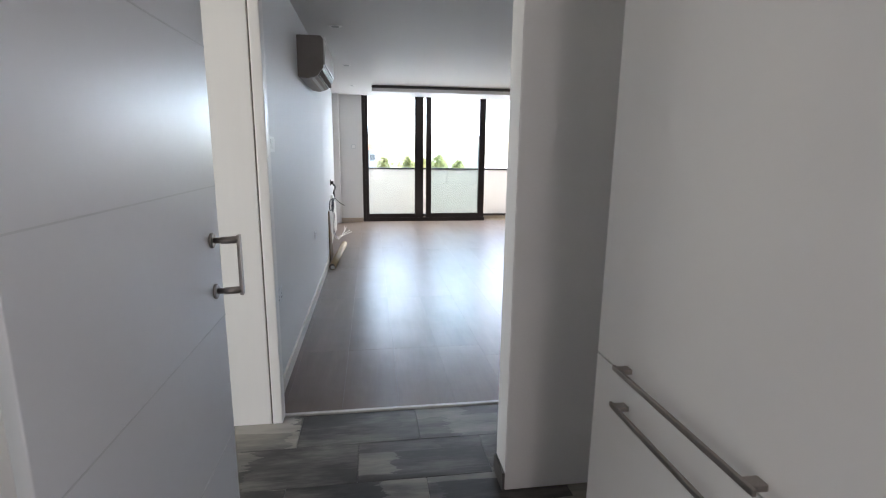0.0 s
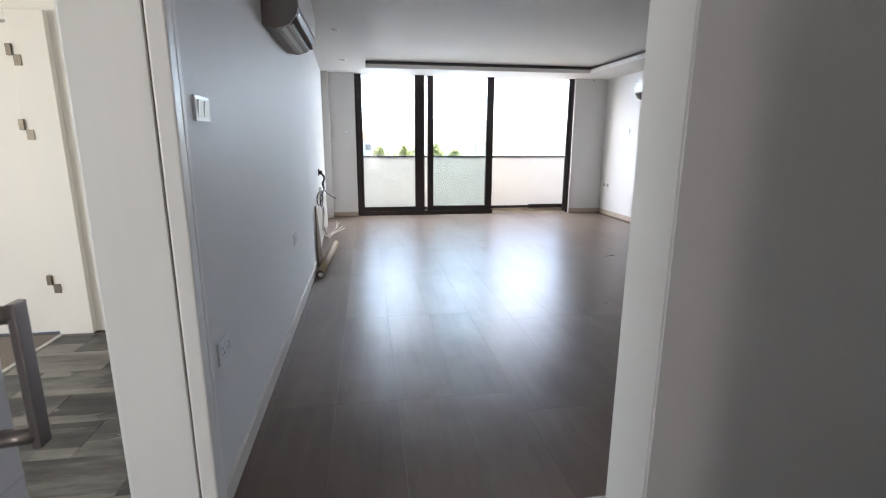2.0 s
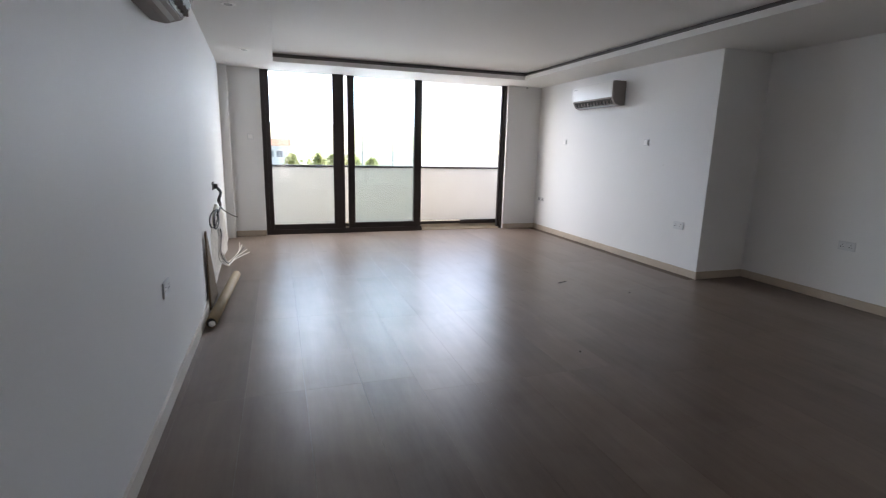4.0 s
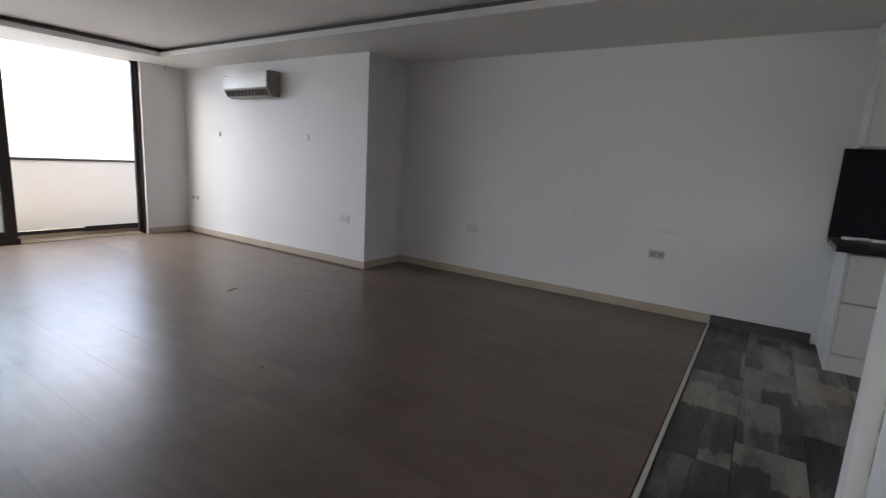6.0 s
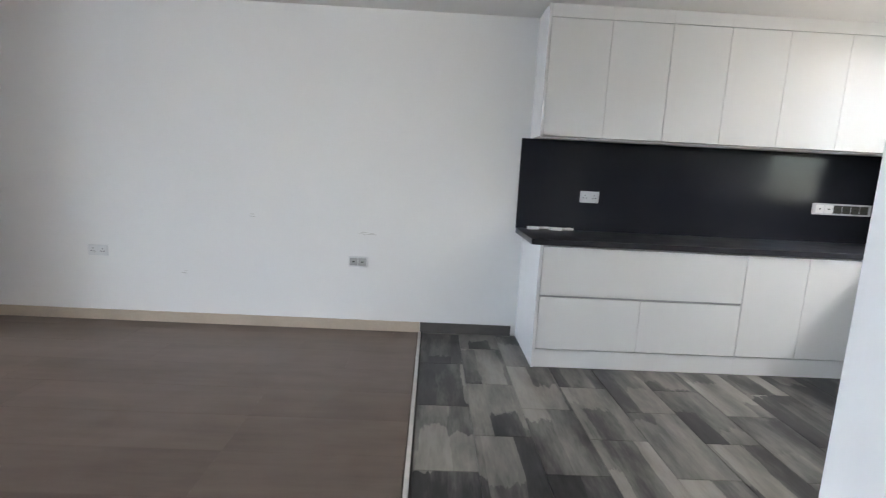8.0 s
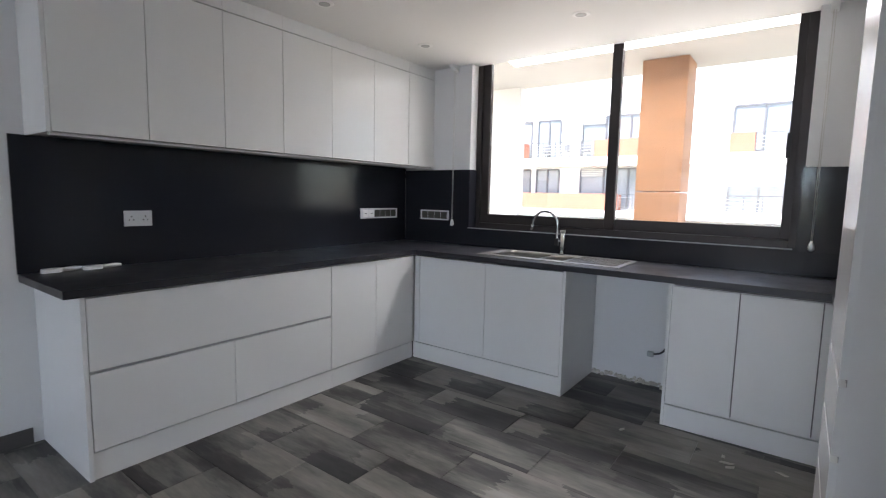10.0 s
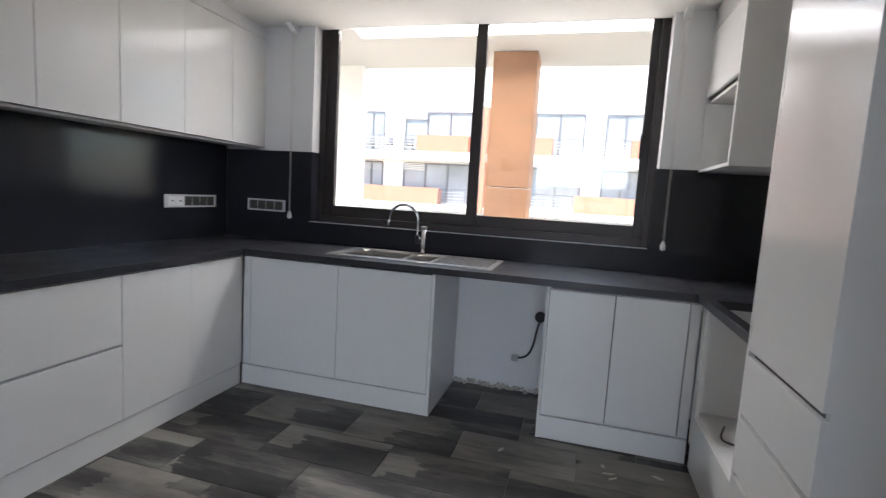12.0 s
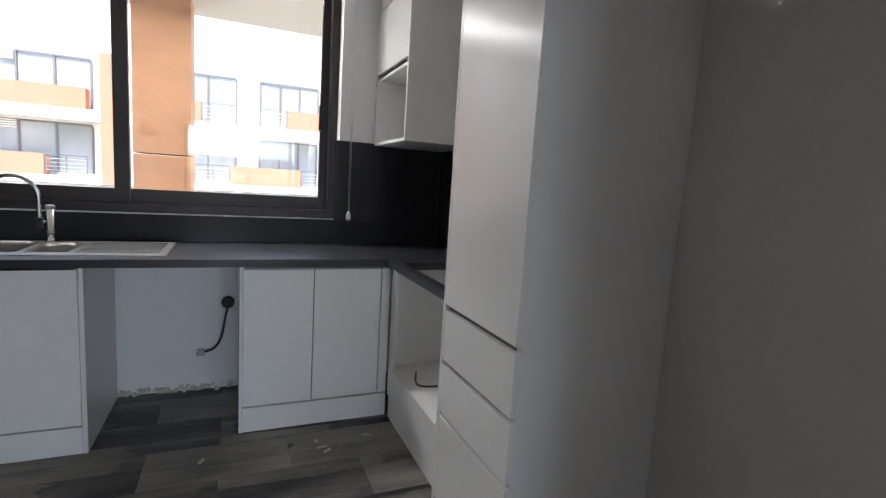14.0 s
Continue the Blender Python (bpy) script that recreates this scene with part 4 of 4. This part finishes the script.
part("panel", box(1.725, -1.42, 1.238, XH - 0.001, -0.772, 2.45, bev=0.002), CARCASS, niche_cab)
part("catch", box(1.69, -0.83, 0.577, 1.76, -0.774, 0.598), BLACK, niche_cab)

# corridor door seen past the casing
cdoor = thing("door_3", -2.15, 2.14, 0, "cream white flush door, closed, with steel hinges", "door")
part("leaf", box(-2.60, 2.155, 0.008, -1.656, 2.195, 2.08, bev=0.003), CREAM, cdoor)
f = bx(bmesh.new(), -1.65, 2.10, 0, -1.432, 2.20, 2.15, bev=0.004)
bx(f, -2.70, 2.10, 0, -2.605, 2.20, 2.15, bev=0.004)
bx(f, -2.605, 2.10, 2.085, -1.65, 2.20, 2.15, bev=0.004)
part("frame", f, CREAM, cdoor)
for z in (0.405, 1.452, 1.91):
    hp = part("hinge", box(-1.668, 2.085, z - 0.035, -1.636, 2.156, z + 0.035, bev=0.003), BRONZE, cdoor, "brown metal hinge")
    part("hinge_plate", box(-1.636, 2.094, z - 0.095, -1.592, 2.099, z - 0.03, bev=0.001), BRONZE, hp)
structure("trim_corridor_threshold", box(-1.655, 1.35, -0.008, -1.625, 2.10, 0.006, bev=0.002), STRIP, "pale threshold strip in the corridor", "trim")
structure("floor_side_room", box(-4.2, -1.4, -0.012, -1.655, 2.10, 0.0025), LAMINATE, "brown laminate of the side room", "floor")

# ---- loose things by the long wall ----
def wall_x(y):
    """Face of the west wall, which runs out of square past y = 3.4."""
    return -0.02 - 0.18 * max(0.0, y - 3.4) / 4.27


board = thing("leaning_board", 0.0, 4.0, 0, "narrow raw brown board leaning against the wall", "board")
bm = prism(bmesh.new(), [(3.80, 0.0), (4.27, 0.0), (4.24, 0.06), (3.83, 0.67), (3.79, 0.66)], wall_x(4.27) + 0.035, wall_x(4.27) + 0.05, "x")
part("plank", bm, PLANKWOOD, board)
roll = thing("cardboard_roll", 0.08, 3.9, 0.0, "long brown cardboard tube lying on the floor", "tube")
bm = bmesh.new()
a, b = Vector((0.045, 3.34, 0.043)), Vector((0.115, 4.82, 0.043))
tube(bm, [a, a.lerp(b, 0.5), b], 0.042, 16)
part("tube_wall", bm, BROWNCARD, roll)
along = (b - a).normalized()
# Black disc on the closed end paints the shade of a hollow.
part("core", tube(bmesh.new(), [a - along * 0.0015, a + along * 0.01], 0.036, 14), BLACK, roll, "black disc for the shaded hollow end")
bm = bmesh.new()
bmesh.ops.create_icosphere(bm, subdivisions=2, radius=0.024, matrix=Matrix.Translation(a + Vector((0.006, -0.004, -0.006))))
random.seed(8)
for v in bm.verts:
    v.co += Vector((random.uniform(-1, 1), random.uniform(-1, 1), random.uniform(-1, 1))) * 0.004
part("paper", bm, PLASTIC, roll, "pale crumpled paper in the end")
patch = [(4.45, 0.09), (5.95, 0.09), (5.97, 0.24), (5.84, 0.55), (5.45, 0.66), (5.2, 0.74), (4.95, 0.70), (4.7, 0.60), (4.4, 0.44)]
structure("wall_patch", prism(bmesh.new(), patch, wall_x(5.97) - 0.03, wall_x(4.6) + 0.004, "x"), PLASTER, "torn plaster patch behind the cables", "wall patch")
box_k = thing("wall_outlet_box", wall_x(5.15), 5.15, 0.93, "open black wall box with cables hanging out", "outlet box")
wx = wall_x(5.15)
part("box", box(wx - 0.04, 5.09, 0.90, wx + 0.012, 5.21, 0.985, bev=0.004), BLACK, box_k)
part("plug", box(wx + 0.012, 5.12, 0.915, wx + 0.05, 5.18, 0.965, bev=0.005), BLACK, box_k)
def loose_cable(pts, r, material, label):
    tagged(new("hanging_cable", mesh("hanging_cable", tube(bmesh.new(), curve_pts(pts, 7), r, 7), material)), label, "cable", "loose cables")


for k in (0, 1):
    loose_cable([(wx + 0.03, 5.13 + 0.05 * k, 0.94), (wx + 0.07, 5.15 + 0.09 * k, 0.87), (wx + 0.05, 5.10 + 0.14 * k, 0.79), (wx + 0.06, 5.20 + 0.02 * k, 0.72), (wx + 0.05, 4.98 - 0.05 * k, 0.66)],
                0.010, CABLE_K, "dark cable hanging from the open wall box")
loose_cable([(wx + 0.05, 5.18, 0.74), (wx + 0.07, 5.36, 0.66), (wx + 0.12, 5.58, 0.58), (wx + 0.17, 5.80, 0.52)], 0.007, CABLE_K, "dark cable end sticking out from the wall")
random.seed(4)
for k in range(5):
    y0, d = 4.95 + 0.16 * k, random.uniform(-0.05, 0.05)
    x0 = wall_x(y0) + 0.02
    loose_cable([(x0, y0, 0.62 - 0.05 * k), (x0 + 0.02, y0 + 0.06 + d, 0.40), (x0 + 0.015, y0 - 0.05 - d, 0.20), (x0 + 0.05, 5.42 + 0.05 * k, 0.010), (x0 + 0.09 + 0.01 * k, 5.72 + 0.12 * k, 0.008),
                 (x0 + 0.10 + 0.035 * (4 - k), 6.15 + 0.17 * k, 0.008)], 0.0055, CABLE_K if k == 2 else CABLE_W, "loose cable running down the torn plaster to the floor")
coil = [(wall_x(4.75) + 0.035 + 0.02 * math.sin(a * 0.5), 4.75 + (0.27 + 0.03 * math.sin(a * 0.37)) * math.cos(a), 0.645 + (0.085 + 0.01 * math.sin(a * 0.53)) * math.sin(a)) for a in (k * 0.33 for k in range(58))]
tagged(new("cable_coil", mesh("cable_coil", tube(bmesh.new(), coil, 0.007, 6), CABLE_K)), "dark cable coiled against the wall", "cable")
for x, y, l, r in ((3.44, 3.87, 0.07, 18), (2.55, 2.2, 0.012, 60), (3.9, 3.35, 0.014, 30)):
    bm = prism(bmesh.new(), [(-l, -0.007), (l, -0.003), (l * 0.9, 0.006), (-l * 0.8, 0.005)], 0.0, 0.004, "z")
    o = tagged(new("floor_scrap", mesh("floor_scrap", bm, SCRAP)), "small dark scrap lying on the laminate", "scrap", "floor scraps")
    o.matrix_basis = pose(x, y, 0.001, 0, 0, r)

for x, y, l, r in ((2.751, -2.837, 0.035, 12), (2.731, -2.80, 0.028, 40), (2.518, -2.893, 0.03, 160), (3.288, -2.873, 0.025, 70), (2.773, -2.903, 0.018, 100)):
    bm = prism(bmesh.new(), [(-l, -0.006), (l * 0.7, -0.010), (l, 0.004), (-l * 0.4, 0.009)], 0.0, 0.004, "z")
    o = tagged(new("floor_scrap", mesh("floor_scrap", bm, PLASTER)), "small pale plaster scrap lying on the tiles", "scrap", "pale floor scraps")
    o.matrix_basis = pose(x, y, 0.001, 0, 0, r)

# ---- small things in the kitchen ----
for i, (x, y, r) in enumerate(((5.655, -0.90, 96), (5.645, -1.08, 93))):
    u = thing("kitchen_utensil", x, y, 0.9, "white plastic utensil lying on the worktop", "utensil", "utensils", r)
    part("blade", prism(bmesh.new(), rounded(0.0, -0.026, 0.09, 0.026, 0.018, 4), 0.001, 0.020, "z"), PLASTIC, u, local=True)
    part("grip", tube(bmesh.new(), [(0.0, 0, 0.011), (-0.06, 0, 0.013), (-0.095, 0, 0.011)], [0.010, 0.012, 0.009], 8), PLASTIC, u, local=True)
conn = thing("supply_connector", 3.19, YK + 0.03, 0.54, "black wall connector with a loose grey cable in the dishwasher gap", "connector")
part("socket", tube(bmesh.new(), [(3.19, YK, 0.54), (3.19, YK + 0.03, 0.54), (3.19, YK + 0.035, 0.54)], [0.036, 0.036, 0.028], 14), BLACK, conn)
pts = curve_pts([(3.19, YK + 0.03, 0.52), (3.205, YK + 0.06, 0.45), (3.215, YK + 0.045, 0.38), (3.235, YK + 0.05, 0.31), (3.27, YK + 0.05, 0.265), (3.33, YK + 0.045, 0.245)])
part("cable", tube(bmesh.new(), pts, 0.007, 8), CABLE_K, conn)
part("plug", box(3.315, YK + 0.02, 0.225, 0.045 + 3.315, YK + 0.06, 0.262, bev=0.008), PLASTIC_G, conn)
random.seed(11)
bm = bmesh.new()
for i in range(46):
    x = random.uniform(3.15, 3.76)
    s = random.uniform(0.006, 0.02)
    got = bmesh.ops.create_icosphere(bm, subdivisions=1, radius=s, matrix=Matrix.Translation((x, YK + random.uniform(0.0, 0.03), random.uniform(0.002, 0.03))))
    for v in got["verts"]:
        v.co += Vector((random.uniform(-1, 1), random.uniform(-1, 1), random.uniform(-1, 1))) * s * 0.35
tagged(new("plaster_crumbs", mesh("plaster_crumbs", bm, PLASTER)), "crumbled plaster along the wall's foot", "rubble", kind="stuff")

# ---- gallery and buildings outside the kitchen window ----
structure("gallery_slab", box(-3, -5.6, 2.66, 9, YK - 0.25, 2.86), PARAPET, "white gallery ceiling slab", "slab")
structure("gallery_floor", box(-3, -5.6, -0.3, 9, YK - 0.25, -0.05), BALCTILE, "gallery floor", "floor")
structure("gallery_wall", box(5.40, -5.6, 1.0005, 9, -5.45, 2.6595), FACADE, "white wall closing the end of the gallery", "wall")
structure("gallery_parapet", box(-3, -5.55, -0.3, 9, -5.45, 1.0), PARAPET, "white gallery parapet", "parapet")
gr = thing("gallery_rail", 3.5, -5.5, 1.0, "thin pale metal rail along the gallery", "rail")
for z in (1.06, 1.13):
    part("bar", tube(bmesh.new(), [(-3, -5.5, z), (9, -5.5, z)], 0.016, 8), STRIP, gr)
for i in range(9):
    part("post", box(-2.6 + 1.4 * i, -5.52, 1.0, -2.57 + 1.4 * i, -5.48, 1.14), STRIP, gr)
pil = thing("pillar", 3.68, -5.2, -0.05, "square ochre clad pillar on the gallery", "pillar")
part("shaft", box(3.48, -5.42, 1.425, 3.885, -5.04, 2.66, bev=0.004), PILLAR, pil)
part("base", box(3.48, -5.42, -0.05, 3.885, -5.04, 1.415, bev=0.004), PILLAR, pil)


def far_window(parent, x0, x1, z0, z1, y, n):
    w = part("window", box(x0, y - 0.1, z0, x1, y + 0.005, z1), DARKGLASS, parent)
    f = bx(bmesh.new(), x0, y + 0.005, z1 - 0.1, x1, y + 0.07, z1)
    for i in range(n + 1):
        c = x0 + (x1 - x0) * i / n
        bx(f, c - 0.05, y + 0.005, z0, c + 0.05, y + 0.07, z1 - 0.1)
    part("frame", f, FRAMEGREY, w)


YF2 = -30.0
house = thing("apartment_building", 6, -36, -8, "white apartment building with terracotta balcony fronts", "building")
part("wall", box(-14, -42, -8, 30, YF2, 13), FACADE, house)
part("roof", box(-14.4, -42.4, 13, 30.4, YF2 + 0.4, 13.3), FACADE, house)
for z in (-5.6, -2.47, 0.66, 3.80):
    up = z > 3
    for x0, x1, n in ((9.6, 13.95, 3), (15.4, 16.95, 2), (17.4, 18.45, 1), (3.1, 5.85, 2), (-1.2, 1.9, 3), (-7.5, -3.5, 3)):
        far_window(house, x0, x1, z + 0.15, z + 2.55, YF2, n)
    for x0, x1 in ((9.62, 12.8), (17.4, 18.8), (4.75, 5.85), (-2.2, 0.55), (-8, -4.5)) if up else ((11.3, 18.6), (-0.2, 3.35), (-8, -4.5)):
        part("balcony_front", box(x0, YF2 + 0.35, z + 0.02, x1, YF2 + 1.1, z + 1.0), ORANGE, house)
    for x0, x1 in ((12.82, 16.95), (3.1, 4.73), (0.57, 1.95)) if up else ((9.62, 11.28), (3.37, 5.85), (-2.2, -0.22)):
        b = part("railing", box(x0, YF2 + 1.0, z + 0.95, x1, YF2 + 1.06, z + 1.0), FRAMEGREY, house)
        for k in (0.25, 0.42, 0.6, 0.78):
            part("rail_bar", box(x0, YF2 + 1.01, z + k, x1, YF2 + 1.05, z + k + 0.025), STRIP, b)
        for k in range(int((x1 - x0) / 0.8) + 1):
            xp = x0 + (x1 - x0 - 0.04) * k / max(1, int((x1 - x0) / 0.8))
            part("rail_post", box(xp, YF2 + 1.0, z + 0.05, xp + 0.04, YF2 + 1.06, z + 0.95), FRAMEGREY, b)
    part("balcony_slab", box(-10, YF2 + 0.01, z - 0.5, 26, YF2 + 1.15, z + 0.02), FACADE, house)
    shutter = part("shutter", box(12.55, YF2 + 0.06, z + 2.05, 13.9, YF2 + 0.10, z + 2.5), STRIP, house, "pale half-raised roller shutter")
    for k in range(4):
        part("shutter_slat", box(12.55, YF2 + 0.10, z + 2.07 + 0.11 * k, 13.9, YF2 + 0.12, z + 2.10 + 0.11 * k), FRAMEGREY, shutter)
for x0, x1, z0, z1 in ((15.9, 16.3, 4.1, 4.75), (14.6, 15.0, 3.85, 4.6), (13.3, 13.7, 3.85, 4.5)):
    chair = thing("balcony_chair", x0, YF2 + 0.5, 3.83, "grey balcony chair on the far building", "chair", "balcony chairs")
    part("seat", box(x0, YF2 + 0.3, 4.2, x1, YF2 + 0.75, 4.27), FRAMEGREY, chair)
    part("backrest", box(x0, YF2 + 0.3, 4.28, x1, YF2 + 0.36, 4.72), FRAMEGREY, chair)
    for lx in (x0, x1 - 0.05):
        for ly in (YF2 + 0.3, YF2 + 0.7):
            part("leg", box(lx, ly, 3.82, lx + 0.05, ly + 0.05, 4.2), FRAMEGREY, chair)
for x0, x1 in ((8.49, 9.01), (18.8, 19.25)):
    part("pier", box(x0, YF2 + 0.01, -8, x1, YF2 + 1.3, 6.46), ORANGE, house, "terracotta pier")

structure("ground", box(-1500, -1500, -8.2, 1500, 1500, -8.0), GROUND, "dry ground between the buildings", "ground")


def tree(x, y, h, seed):
    random.seed(seed)
    t = thing("tree", x, y, -8, "pale green tree with an uneven crown", "tree", "trees beyond the balcony")
    bm = tube(bmesh.new(), [(x, y, -8), (x + 0.2, y, -8 + h * 0.4), (x, y, -8 + h * 0.75)], [0.28, 0.2, 0.08], 8)
    for k in range(5):
        a = k * 1.3
        tube(bm, [(x, y, -8 + h * (0.4 + 0.06 * k)), (x + math.cos(a) * h * 0.2, y + math.sin(a) * h * 0.2, -8 + h * (0.6 + 0.06 * k))], [0.12, 0.04], 6)
    part("trunk", bm, BARK, t)
    bm = bmesh.new()
    for k in range(420):
        a, r, q = random.uniform(0, 6.28), random.random() ** 0.5, random.uniform(0.42, 1.0)
        w = h * 0.33 * math.sin(min(1.0, (1.04 - q) * 2.3) * 1.57) * (0.75 + 0.35 * math.sin(a * 3 + seed))
        c = Vector((x + math.cos(a) * r * w, y + math.sin(a) * r * w, -8 + h * q))
        s = random.uniform(0.18, 0.42)
        n = Vector((random.uniform(-1, 1), random.uniform(-1, 1), random.uniform(-0.4, 1))).normalized()
        u = n.orthogonal().normalized()
        v = n.cross(u)
        bm.faces.new([bm.verts.new(c + u * s * i + v * s * j + n * s * 0.2 * (i * j)) for i, j in ((-1, -0.6), (0.2, -1), (1, 0.3), (-0.2, 1))])
    part("crown", bm, LEAF, t)


for i, (x, y, h) in enumerate(((-6.5, 66, 8.0), (2.7, 88, 8.0), (6.8, 84, 8.2), (9.9, 90, 8.0), (12.7, 86, 8.5), (17, 90, 7.4), (-16, 80, 7.6))):
    tree(x, y, h, 20 + i)


def far_house(x, y, w, h):
    b = thing("house", x, y, -8, "distant pale house with a red roof", "house", "distant houses")
    part("wall", box(x - w / 2, y, -8, x + w / 2, y + 8, -8 + h), FACADE, b)
    part("roof", prism(bmesh.new(), [(y - 0.4, -8 + h), (y + 8.4, -8 + h), (y + 4, -6.6 + h)], x - w / 2 - 0.3, x + w / 2 + 0.3, "x"), ORANGE, b)
    for k in range(3):
        wx0 = x - w / 2 + 0.8 + k * (w - 1.6) / 3
        pane_w = part("window", box(wx0, y - 0.05, -8 + h - 2.4, wx0 + 1.2, y + 0.05, -8 + h - 1.1), DARKGLASS, b)
        part("sill", box(wx0 - 0.1, y - 0.15, -8 + h - 2.5, wx0 + 1.3, y - 0.05, -8 + h - 2.41), FACADE, pane_w)


for x, y, w, h in ((-24, 110, 14, 7.2), (-0.6, 110, 7, 9.4)):
    far_house(x, y, w, h)
for x in (11.95, 16.35):
    pole = thing("street_lamp", x, 70, -8, "tall thin grey lamp post beyond the balcony", "lamp post", "lamp posts")
    part("post", tube(bmesh.new(), [(x, 70, -8), (x, 70, 4.2)], [0.10, 0.05], 8), STRIP, pole)
    part("lamp_head", box(x - 0.12, 69.5, 4.1, x + 0.12, 70.2, 4.3, bev=0.03), STRIP, pole)

# ---- floor pieces ----
cache = {}


def piece(name, w, d, material, parent, x, y, z):
    """One laid board or tile with a chamfered top edge; alike sizes share one mesh."""
    key = (name, round(w, 3), round(d, 3))
    if key not in cache:
        c, h = (0.0004 if name == "plank" else 0.0011), 0.008
        vs = [(sx * (w / 2 - e), sy * (d / 2 - e), zz) for e, zz in ((0, -h), (0, -c), (c, 0)) for sx, sy in ((-1, -1), (1, -1), (1, 1), (-1, 1))]
        fs = [(8, 9, 10, 11)] + [(r + k, r + (k + 1) % 4, r + 4 + (k + 1) % 4, r + 4 + k) for r in (0, 4) for k in range(4)]
        me = bpy.data.meshes.new(name)
        me.from_pydata(vs, [], fs)
        me.materials.append(material)
        cache[key] = me
    ob = new(name, cache[key])
    ob.location = (x, y, z)
    ob.parent = parent
    return ob


random.seed(7)
PW, PL, g = 0.325, 1.29, 0.0005
x, row = -0.30, 0
while x < XE:
    x0, x1 = x, min(x + PW, XE - 0.005)
    y = 0.019 - PL * random.choice((0.15, 0.35, 0.5, 0.65, 0.85))
    while y < YB + 0.03:
        y0, y1 = max(y, 0.019), min(y + PL, YB + 0.045)
        lim = 3.625 if x1 > XJ + 0.05 else YB + 0.045
        y1 = min(y1, lim)
        if y1 - y0 > 0.03 and x1 - x0 > 0.02:
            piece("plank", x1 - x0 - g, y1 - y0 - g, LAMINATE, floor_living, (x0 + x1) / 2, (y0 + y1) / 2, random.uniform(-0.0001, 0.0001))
        y += PL
    x += PW
TW, TL = 0.2985, 0.614


def lay_tiles(x0, x1, y0, y1):
    """Half-bond tiles, their joints running on through every room."""
    j = math.floor((-0.021 - y1) / TW)
    while -0.021 - j * TW > y0:
        b1, b0 = min(-0.021 - j * TW, y1), max(-0.021 - (j + 1) * TW, y0)
        off = 4.443 + (TL / 2 if j % 2 else 0.0)
        k = math.floor((x0 - off) / TL)
        while off + k * TL < x1:
            a0, a1 = max(off + k * TL, x0), min(off + (k + 1) * TL, x1)
            if a1 - a0 > 0.02 and b1 - b0 > 0.02 and not (a0 > 1.15 and a1 < 1.78 and b1 < -0.75):
                piece("tile", a1 - a0 - 0.0016, b1 - b0 - 0.0016, TILE, floor_tiled, (a0 + a1) / 2, (b0 + b1) / 2, random.uniform(-0.0004, 0.0004))
            k += 1
        j += 1


lay_tiles(-2.2, XE - 0.003, YK, -0.021)
lay_tiles(-1.62, -0.24, -0.021, 2.1)
